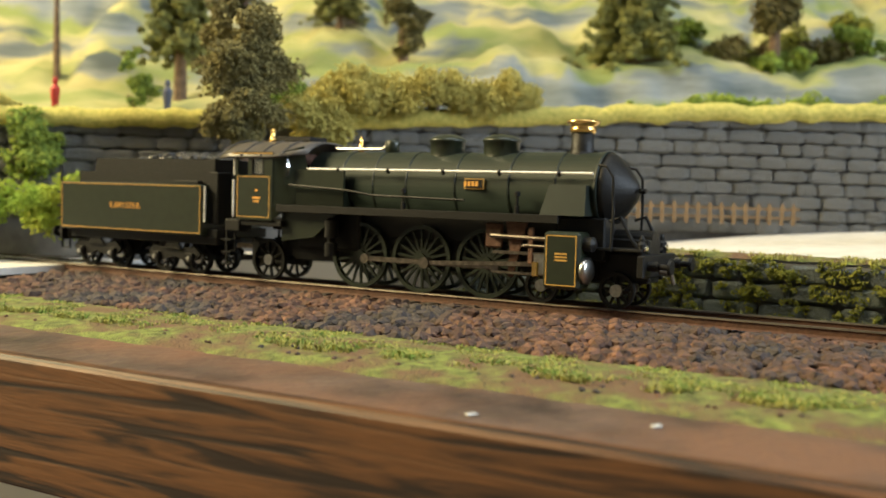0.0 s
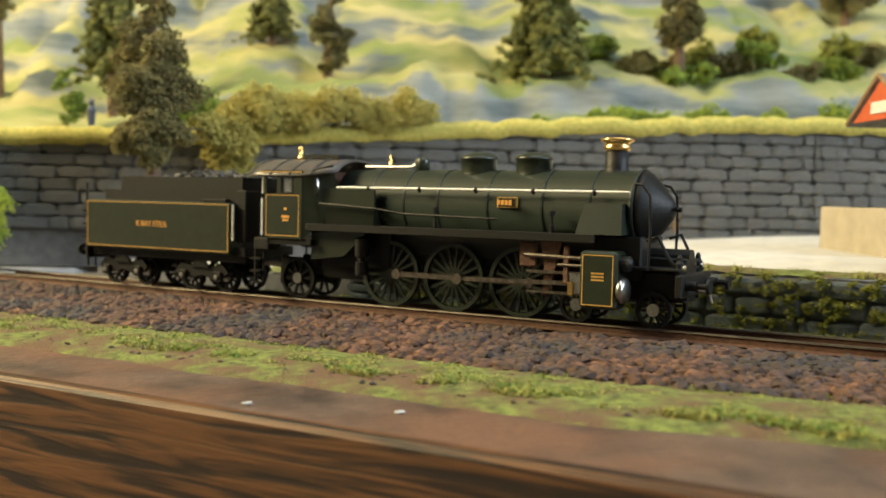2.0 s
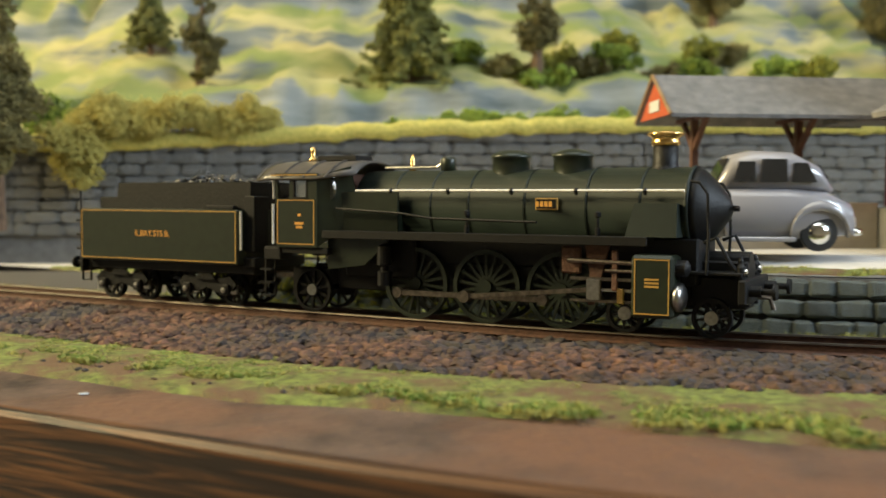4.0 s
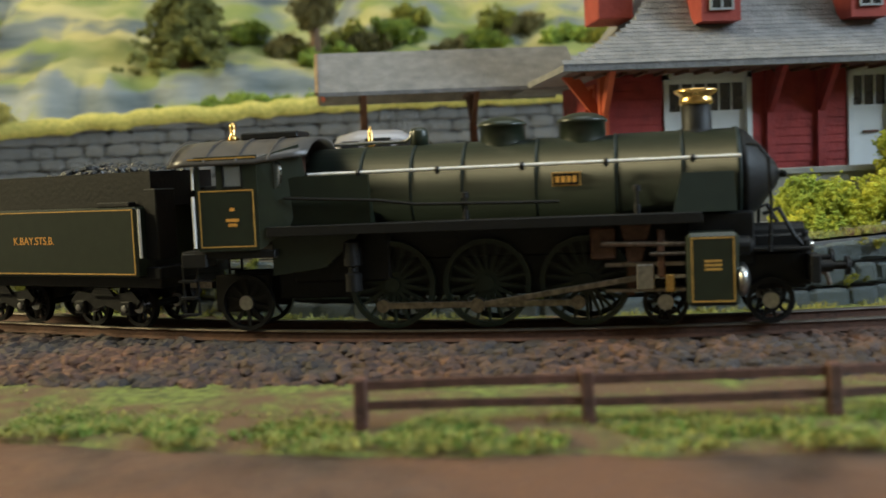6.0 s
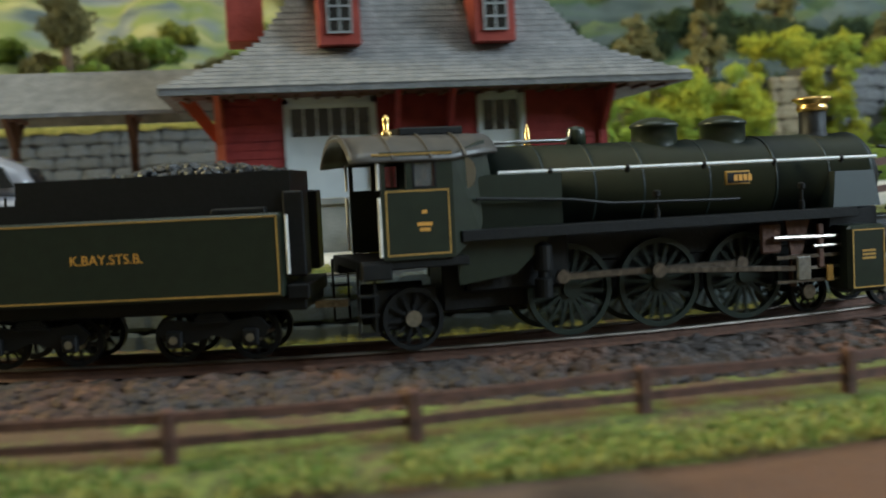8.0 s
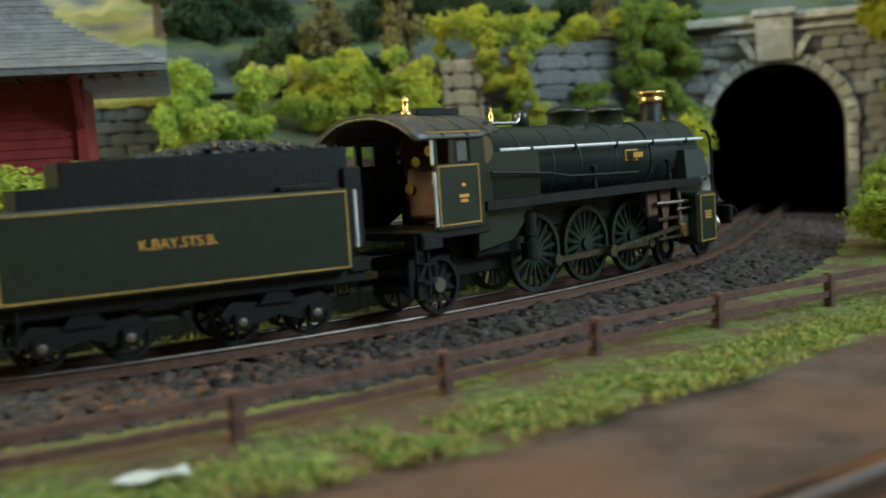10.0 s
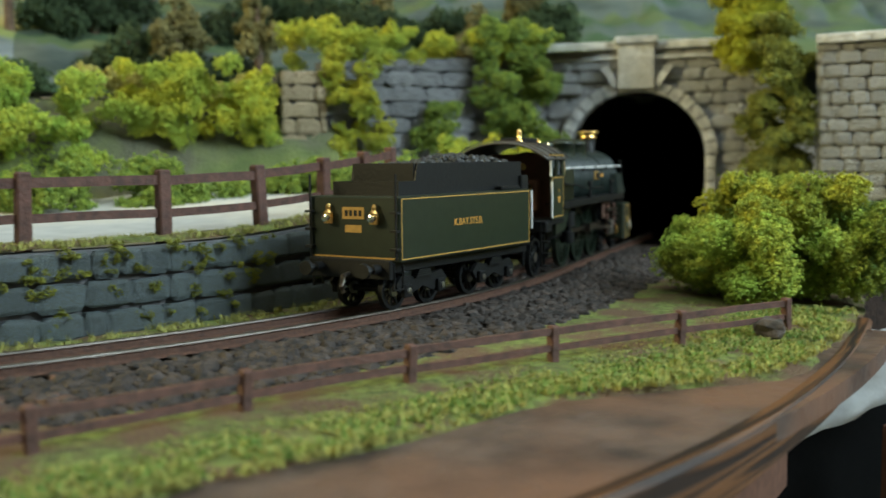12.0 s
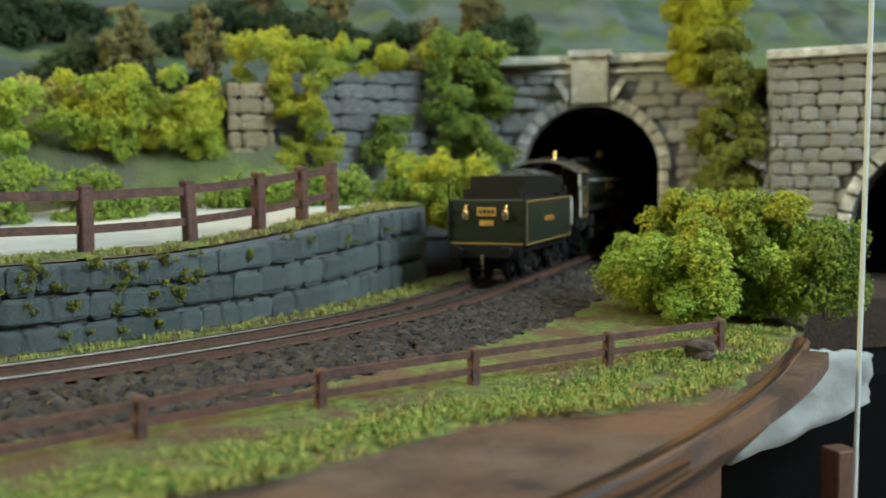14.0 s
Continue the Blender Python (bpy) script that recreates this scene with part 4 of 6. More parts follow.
    box(bm, -58, -28, -9, 9, 14, 31, 0.8)
    box(bm, -58, 74, -6, 6, 20, 33, 0.5)
    box(bm, 56, 74, -10, 10, 16, 31, 0.6)
    tpart("main_frame", bm, LOCO_BLACK, e)
    bm = B()
    box(bm, 87.5, 90, -15, 15, 11.5, 19, 0.4)
    beam = tpart("buffer_beam", bm, LOCO_BLACK, e)
    bm = B()
    tube(bm, [(90, 0, 13), (94, 0, 12.5), (95, 0, 9)], 0.8)
    tpart("coupling_hook", bm, ROD_STEEL, beam)
    bm = B()
    box(bm, 71, 88, -12.5, 12.5, 20, 21, 0.2)
    lathe(bm, [(3.0, 74), (3.0, 88)], (0, 0, 24), "x", 16)
    tpart("front_deck", bm, LOCO_BLACK, e)
    # air pump
    bm = B()
    lathe(bm, [(2.4, 12), (2.4, 17), (1.4, 17.4), (1.4, 19), (2.6, 19.4), (2.6, 26), (1, 27)], (-38, -13, 0), "z", 16)
    tpart("air_pump", bm, LOCO_BLACK, e)
    # cab: sides with window openings, front, roof
    for sy in (-1, 1):
        lo, hi = min(sy * 17.4, sy * 16.6), max(sy * 17.4, sy * 16.6)
        side = tpart("cab_side", box(B(), -83, -64, lo, hi, 25, 43), LOCO_GREEN, e, "green cab side with yellow lining")
        for xa, xb in ((-83, -81.9), (-76.5, -74.5), (-68.5, -64)):
            tpart("cab_pillar", box(B(), xa, xb, lo, hi, 43.02, 50), LOCO_GREEN, side)
        tpart("cab_eave", box(B(), -83, -64, lo, hi, 50.02, 52.4), LOCO_GREEN, side)
        bm = frame_lines(B(), -82.1, -65.2, 26, 42.6, sy * 17.4)
        box(bm, -85, -64, lo - 0.1, hi + 0.1, 51.6, 52.0)
        tpart("lining", bm, GOLD_LINE, side)
        bm = B()
        for z0, w in ((36.5, 0.7), (33.4, 2.0), (32.0, 1.4)):
            box(bm, -72 - w, -72 + w, min(sy * 17.35, sy * 17.5), max(sy * 17.35, sy * 17.5), z0, z0 + 0.9)
        tpart("marking_bars", bm, LETTER, side)
        bm = B()
        box(bm, -74.3, -69, min(sy * 16.8, sy * 17.0), max(sy * 16.8, sy * 17.0), 43.6, 49.5)
        tpart("window_pane", bm, PANE, side)
        bm = B()
        for a in (-74.7, -68.9):
            box(bm, a, a + 0.5, lo - 0.15, hi + 0.15, 43.2, 50)
        box(bm, -74.7, -68.4, lo - 0.15, hi + 0.15, 43.0, 43.6)
        box(bm, -74.7, -68.4, lo - 0.15, hi + 0.15, 49.6, 50.2)
        tpart("window_frame", bm, LOCO_BLACK, side)
        bm = B()
        tube(bm, [(-83.8, sy * 17.6, 26), (-83.8, sy * 17.6, 41)], 0.45)
        tube(bm, [(-83.8, sy * 17.2, 43), (-83.8, sy * 17.2, 51)], 0.4)
        tpart("grab_rail", bm, WHITE_LINE, side)
        # wind-cutting front sheet, slanted inwards
        bm = B()
        vs = [(-64, sy * 17.2, 25), (-64, sy * 17.2, 51.5), (-53, sy * 12.2, 55), (-51, sy * 11.6, 44), (-56, sy * 14.5, 31)]
        f0 = [bm.verts.new(v) for v in vs]
        f1 = [bm.verts.new((v[0] - 0.8, v[1] - sy * 0.6, v[2])) for v in vs]
        bm.faces.new(f0)
        bm.faces.new(f1)
        for i in range(5):
            bm.faces.new((f0[i], f0[(i + 1) % 5], f1[(i + 1) % 5], f1[i]))
        bmesh.ops.recalc_face_normals(bm, faces=bm.faces)
        fr = tpart("cab_front", bm, LOCO_GREEN, e)
        bm = B()
        lathe(bm, [(2.6, -0.5), (2.6, 0.5)], (0, 0, 0), "y", 18)
        for v in bm.verts:
            v.co.z *= 1.6
        bmesh.ops.rotate(bm, verts=bm.verts, cent=(0, 0, 0), matrix=Matrix.Rotation(sy * radians(-25.5 if sy < 0 else -25.5) * -1, 3, "Z"))
        bmesh.ops.translate(bm, verts=bm.verts, vec=(-59.4, sy * 15.0, 46.5))
        wn = tpart("front_window", bm, CHROME, fr, "oval cab window in a bright ring")
        bm = B()
        box(bm, -89, -81, min(sy * 10, sy * 17), max(sy * 10, sy * 17), 20, 24.5, 0.4)
        tpart("cab_step_box", bm, LOCO_BLACK, e)
        bm = B()
        for z in (6, 11, 16):
            box(bm, -90, -85, min(sy * 14.5, sy * 17.5), max(sy * 14.5, sy * 17.5), z, z + 0.6)
        box(bm, -90, -89.4, min(sy * 14.5, sy * 15.2), max(sy * 14.5, sy * 15.2), 6, 24)
        box(bm, -85.6, -85, min(sy * 14.5, sy * 15.2), max(sy * 14.5, sy * 15.2), 6, 24)
        tpart("cab_steps", bm, LOCO_BLACK, e)
        bm = B()
        box(bm, -84, -66, min(sy * 6, sy * 6.8), max(sy * 6, sy * 6.8), 5.5, 17, 0.5)
        tpart("trailing_frame", bm, LOCO_BLACK, e)
    bm = B()
    box(bm, -89, -60, -16.5, 16.5, 22.5, 25, 0.3)
    tpart("cab_floor", bm, LOCO_BLACK, e)
    bm = B()
    box(bm, -62, -60.5, -12, 12, 25, 52.5)
    box(bm, -66, -62, -8, 8, 27, 42, 1)
    tpart("backhead", bm, BROWN_POST, e, "brown boiler backhead with fittings")
    bm = B()
    for y, z in ((-4, 38), (3, 44), (-2, 47), (6, 36)):
        lathe(bm, [(1.6, -66.9), (1.6, -66), (0.6, -65.8)], (0, y, z), "x", 12)
    tpart("gauges", bm, BRASS, e)
    # roof: arched shell with overhang at the sides
    bm = B()
    rows = []
    for x, drop in ((-91, 0.4), (-86, 0), (-64, 0), (-56, 0), (-50, 0.3)):
        k = 15
        row_o = []
        for i in range(k):
            a = -1 + 2 * i / (k - 1)
            w = 18.4 if x < -60 else 18.4 - 5.4 * (x + 64) / 17 if x > -64 else 18.4
            row_o.append((x, a * w, 50.4 + 7.2 * (1 - abs(a) ** 2.4) - drop + (2.4 * (x + 64) / 17 * abs(a) ** 2 if x > -64 else 0)))
        rows.append(row_o)
    sheet(bm, rows)
    geom = bmesh.ops.solidify(bm, geom=list(bm.faces), thickness=0.8)
    roof = tpart("cab_roof", bm, ROOF_GREY, e, "grey arched cab roof", True)
    bm = B()
    for x in (-90.8, -80, -70, -60.5):
        rows = []
        for i in range(15):
            a = -1 + 2 * i / 14
            rows.append([(x, a * 18.5, 50.9 + 7.2 * (1 - abs(a) ** 2.4)), (x + 0.5, a * 18.5, 50.9 + 7.2 * (1 - abs(a) ** 2.4))])
        sheet(bm, rows)
    bmesh.ops.solidify(bm, geom=list(bm.faces), thickness=0.4)
    tpart("roof_strip", bm, ROOF_GREY, roof)
    bm = B()
    box(bm, -74, -56, -5, 5, 57.2, 59.4, 0.4)
    tpart("roof_vent", bm, LOCO_BLACK, roof)
    bm = B()
    lathe(bm, [(1.9, 57), (1.5, 58.4), (0.7, 59.2), (1.1, 61.4), (0.8, 62.8)], (-77, -4, 0), "z", 14)
    tpart("roof_valve", bm, BRASS, roof, "small brass roof fitting", True)
    # wheels
    w = []
    for x in (-28, 0, 28):
        w.append((wheelset("driving_wheelset", 12.8, 9, 18, WHEEL_GREEN, e, x, label="dark green spoked driving wheels"), 12.8, x))
    for x, r, nm in ((-73.5, 8.4, "trailing_wheelset"), (50, 6.3, "bogie_wheelset"), (78, 6.3, "bogie_wheelset")):
        w.append((wheelset(nm, r, 9, 10, LOCO_BLACK, e, x, 8.6, 1.2), r, x))
    # rods: coupling rod and driving rod on each side, cranks a quarter turn apart
    rods = []
    for sy in (-1, 1):
        bm = B()
        y = sy * 12.2
        box(bm, -28, 28, y - 0.5, y + 0.5, -0.95, 0.95, 0.15)
        for x in (-28, 0, 28):
            lathe(bm, [(1.9, -0.8), (1.9, 0.8)], (x, y, 0), "y", 16)
        rod = tpart("coupling_rod", bm, ROD_STEEL, e, "grooved grey coupling rod")
        rods.append((rod, sy, "coupling"))
        bm = B()
        y = sy * 14.2
        box(bm, 0, 47, y - 0.5, y + 0.5, -0.8, 0.8, 0.15)
        lathe(bm, [(2.1, -0.9), (2.1, 0.9)], (0, y, 0), "y", 16)
        lathe(bm, [(1.5, -0.9), (1.5, 0.9)], (47, y, 0), "y", 16)
        rod = tpart("connecting_rod", bm, ROD_STEEL, e, "long worn connecting rod")
        rods.append((rod, sy, "connecting"))
        bm = B()
        box(bm, -2.4, 2.4, y - 1.2, y + 1.2, -3.6, 3.6, 0.4)
        box(bm, 2.4, 16, y - 0.4, y + 0.4, -0.45, 0.45)
        rod = tpart("crosshead", bm, STEEL, e)
        rods.append((rod, sy, "crosshead"))
    return e, w, rods


def tender():
    e = thing("tender", "dark green coal tender with yellow lining and orange lettering", "tender")
    rng = random.Random(3)
    x0, x1, z0, z1, hw = -86.5, 0.0, 17.0, 38.6, 16.8
    bm = B()
    box(bm, x0, x1, -hw, hw, z0, z1, 0.5)
    body = tpart("tank", bm, LOCO_GREEN, e, "green water tank with yellow lining")
    for sy in (-1, 1):
        bm = frame_lines(B(), x0 + 0.8, x1 - 0.8, z0 + 0.9, z1 - 0.6, sy * hw)
        tpart("lining", bm, GOLD_LINE, body)
        lettering("K.BAY.STS.B.", 3.5, -45, sy * (hw + 0.06), 28.5, body, LETTER, "lettering", "orange railway lettering", sy)
    bm = frame_lines(B(), 0, 1, 0, 1, -1)
    bm.clear()
    box(bm, x0 - 0.15, x0 + 0.05, -hw + 1, hw - 1, z0 + 1, z0 + 1.5)
    tpart("lining", bm, GOLD_LINE, body)
    bm = B()
    box(bm, x0 - 0.2, x0, -4, 4, 31, 35)
    box(bm, x0 - 0.2, x0, -3, 3, 26.5, 29)
    pl = tpart("rear_plate", bm, GOLD_LINE, body)
    bm = B()
    for k in range(4):
        box(bm, x0 - 0.3, x0 - 0.15, -3.2 + k * 1.7, -2.1 + k * 1.7, 32, 34)
    tpart("plate_bars", bm, LOCO_BLACK, pl)
    # coal bunker: boards with a stepped rear
    bm = B()
    box(bm, -79.2, 1.2, -11.3, 11.3, 38.7, 42)
    bunker = tpart("coal_bunker", bm, LOCO_BLACK, e, "black coal bunker boards")
    for ya, yb in ((-12.2, -11.4), (11.4, 12.2)):
        bm = B()
        prism(bm, [(-80, 38.6), (-80, 43.4), (-70, 43.4), (-69, 49.4), (2.2, 49.4), (2.2, 38.6)], ya, yb)
        tpart("side_board", bm, LOCO_BLACK, bunker)
    for xa, xb, zt in ((-80, -79.3, 43.4), (-70, -69.3, 49.4), (1.4, 2.2, 49.4)):
        bm = B()
        box(bm, xa, xb, -11.38, 11.38, 38.6 if xa != -70 else 42.1, zt)
        tpart("end_board", bm, LOCO_BLACK, bunker)
    bm = B()
    for i in range(420):
        x, y = rng.uniform(-67, -1), rng.uniform(-10.5, 10.5)
        h = 48.0 + 4.2 * math.exp(-((x + 25) / 22) ** 2) * (1 - (y / 13) ** 2)
        lump(bm, (x, y, h + rng.uniform(-1.2, 0.4)), rng.uniform(0.9, 1.9), rng, 0.8, 1)
    c = tpart("coal_load", bm, COAL, e, "heaped glossy black coal")
    c["kind"] = "stuff"
    # front plate, boxes and grab rails
    bm = B()
    box(bm, 0.2, 6, -14, 14, 16, 20, 0.4)
    box(bm, 0.2, 5.5, -13.5, -6, 22, 44, 0.4)
    box(bm, 0.2, 5.5, 6, 13.5, 22, 44, 0.4)
    tpart("front_locker", bm, LOCO_BLACK, e)
    for ya, yb in ((-15, -12.4), (12.4, 15)):
        tpart("tool_box", box(B(), -18, -4, ya, yb, 38.6, 40.2, 0.3), LOCO_BLACK, e)
    for sy in (-1, 1):
        bm = B()
        tube(bm, [(1.6, sy * 16.6, 23), (1.6, sy * 16.6, 38)], 0.45)
        tpart("grab_rail", bm, WHITE_LINE, e)
        bm = B()
        tube(bm, [(x0 - 0.8, sy * 15.8, 18), (x0 - 0.8, sy * 15.8, 46)], 0.4)
        for z in (21, 27, 33):
            box(bm, x0 - 2.2, x0, sy * 15.8 - 1.2, sy * 15.8 + 1.2, z, z + 0.8)
        tpart("rear_ladder", bm, LOCO_BLACK, e)
        bm = B()
        tube(bm, [(x0 - 1, sy * 15, 17), (x0 - 1, sy * 15, 8), (x0 + 4, sy * 15, 8), (x0 + 4, sy * 15, 16)], 0.5)
        tpart("rear_step", bm, LOCO_BLACK, e)
        lantern(e, x0 - 1.2, sy * 8.5, 29.5, BRASS, -1)
        buffer(e, x0 - 3, sy * 10.5, 15.0, -1)
        for xc in (-67.5, -20):
            bm = B()
            y0, y1 = min(sy * 11.4, sy * 12.6), max(sy * 11.4, sy * 12.6)
            prism(bm, [(xc - 15, 9), (xc - 13, 6.4), (xc - 6, 5.5), (xc, 7.5), (xc + 6, 5.5), (xc + 13, 6.4), (xc + 15, 9), (xc + 12, 12), (xc + 4, 11), (xc, 12.6), (xc - 4, 11), (xc - 12, 12)], y0, y1)
            for dx in (-10, 10):
                box(bm, xc + dx - 2.1, xc + dx + 2.1, min(sy * 12, sy * 14), max(sy * 12, sy * 14), 4.6, 9, 0.4)
            for k in range(4):
                box(bm, xc - 5 + k * 0.6, xc + 5 - k * 0.6, min(sy * 12.4, sy * 13.6), max(sy * 12.4, sy * 13.6), 10.6 + k * 0.7, 11.2 + k * 0.7)
            tr = tpart("bogie_frame", bm, LOCO_BLACK, e)
            bm = B()
            for dx in (-10, 10):
                lathe(bm, [(1.1, sy * 14.0), (1.1, sy * 14.4), (0.5, sy * 14.5)], (xc + dx, 0, 6.8), "y", 10)
            tpart("axle_cap", bm, STEEL, tr)
    bm = B()
    box(bm, x0 - 2.8, x1 + 5, -13, 13, 13.2, 17, 0.4)
    tpart("underframe", bm, LOCO_BLACK, e)
    bm = B()
    box(bm, x0 - 3, x0 - 1.2, -15, 15, 11.5, 18, 0.3)
    tpart("rear_beam", bm, LOCO_BLACK, e)
    bm = B()
    tube(bm, [(x0 - 3, 0, 13), (x0 - 6, 0, 12.5), (x0 - 7, 0, 9), (x0 - 6, 0, 7)], 0.8)
    tpart("coupling", bm, ROD_STEEL, e)
    bm = B()
    box(bm, 5, 14, -2, 2, 12, 14)
    tpart("drawbar", bm, ROD_STEEL, e)
    w = []
    for x in (-77.5, -57.5, -30, -10):
        w.append((wheelset("tender_wheelset", 6.7, 9, 10, LOCO_BLACK, e, x, 8.6, 1.3), 6.7, x))
    return e, w


PANE = material("cab_window_glass", (0.6, 0.62, 0.62), 0.05, 0, (0.55, 0.58, 0.58), 40)
PANE.node_tree.nodes["Principled BSDF"].inputs["Transmission Weight"].default_value = 0.85
LOCO, LOCO_WHEELS, LOCO_RODS = locomotive()
TENDER, TENDER_WHEELS = tender()


# ---- fences ----
def fence_post(height, w):
    bm = B()
    box(bm, -w, w, -w, w, -2, height, w * 0.25)
    rng = random.Random(int(height * 10))
    for v in bm.verts:
        v.co += Vector((rng.uniform(-1, 1), rng.uniform(-1, 1), rng.uniform(-1, 1))) * 0.12
    return bm


def fence(name, label, posts, height, w, rails, base, group):
    """A post-and-rail fence through the plan places in posts; base(i) is each foot's height."""
    f = thing(name, label, "fence", group)
    first = None
    for i, (x, y) in enumerate(posts):
        nx, ny = posts[min(i + 1, len(posts) - 1)]
        px, py = posts[max(i - 1, 0)]
        a = math.degrees(math.atan2(ny - py, nx - px))
        lean = (random.uniform(-2.5, 2.5), random.uniform(-2.5, 2.5))
        if first is None:
            first = part("post", fence_post(height, w), FENCE_WOOD, f)
            o = first
        else:
            o = new("post", first.data)
            o.parent = f
        o.matrix_basis = pose(x * U, y * U, base(i) * U, lean[0], lean[1], a)
    for i in range(len(posts) - 1):
        a, b = Vector((*posts[i], base(i))), Vector((*posts[i + 1], base(i + 1)))
        for z, h in rails:
            d = (b - a).normalized()
            side = Vector((-d.y, d.x, 0)) * 0.65
            up = Vector((0, 0, h / 2))
            bm = B()
            j1, j2 = random.uniform(-0.35, 0.35), random.uniform(-0.35, 0.35)
            p, q = a + Vector((0, 0, z + j1)) - d * 0.5, b + Vector((0, 0, z + j2)) + d * 0.5
            m = (p + q) / 2 + Vector((0, 0, random.uniform(-0.3, 0.25)))
            rings = [[bm.verts.new(c + s * side + t * up) for s, t in ((-1, -1), (1, -1), (1, 1), (-1, 1))] for c in (p, m, q)]
            for r0, r1 in zip(rings, rings[1:]):
                for k in range(4):
                    bm.faces.new((r0[k], r0[(k + 1) % 4], r1[(k + 1) % 4], r1[k]))
            bm.faces.new(rings[0])
            bm.faces.new(rings[2])
            bmesh.ops.recalc_face_normals(bm, faces=bm.faces)
            part("rail", bm, FENCE_WOOD, f)
    return f


FRONT_POSTS = [(271, 129), (316, 122), (363, 114), (409, 114), (457, 119), (504, 121), (549, 131), (593, 147), (635, 167), (677, 184), (721, 198), (767, 211), (812, 223)]
fence("post_and_rail_fence", "brown stained wooden post and rail fence on the grass", FRONT_POSTS, 10.4, 1.35, ((8.6, 1.9), (4.2, 1.7)), lambda i: -7.3, "layout fences")
BACK_POSTS = [(track(s, 57)[0], track(s, 57)[1]) for s in (-30, 22, 74, 126, 170, 224, 272, 312, 344, 372)]
BACK_S = (-30, 22, 74, 126, 170, 224, 272, 312, 344, 372)
fence("post_and_rail_fence", "brown weathered post and rail fence along the road", BACK_POSTS[3:], 24, 2.2, ((20.5, 3.2), (9.5, 2.8)), lambda i: low_wall_top(BACK_S[i + 3]) + 0.5, "layout fences")


def picket_fence():
    f = thing("picket_fence", "low pale brown picket fence at the wall foot", "fence", "layout fences")
    bm = B()
    prism(bm, [(-0.9, 0), (0.9, 0), (0.9, 9.6), (0, 11), (-0.9, 9.6)], -0.4, 0.4)
    first = None
    for i in range(17):
        x = 118 + i * 6.2
        if first is None:
            first = part("picket", bm, LIGHT_WOOD, f)
            o = first
        else:
            o = new("picket", first.data)
            o.parent = f
        o.matrix_basis = pose(x * U, 505 * U, 25.5 * U, random.uniform(-2, 2), random.uniform(-3, 3), 0)
    for z in (28.5, 33):
        bm = B()
        box(bm, 115, 221, 505.5, 506.3, z, z + 1.2)
        part("rail", bm, LIGHT_WOOD, f)


LIGHT_WOOD = material("light_fence_wood", (0.3, 0.2, 0.1), 0.8, 0, (0.2, 0.13, 0.06), 300)
picket_fence()


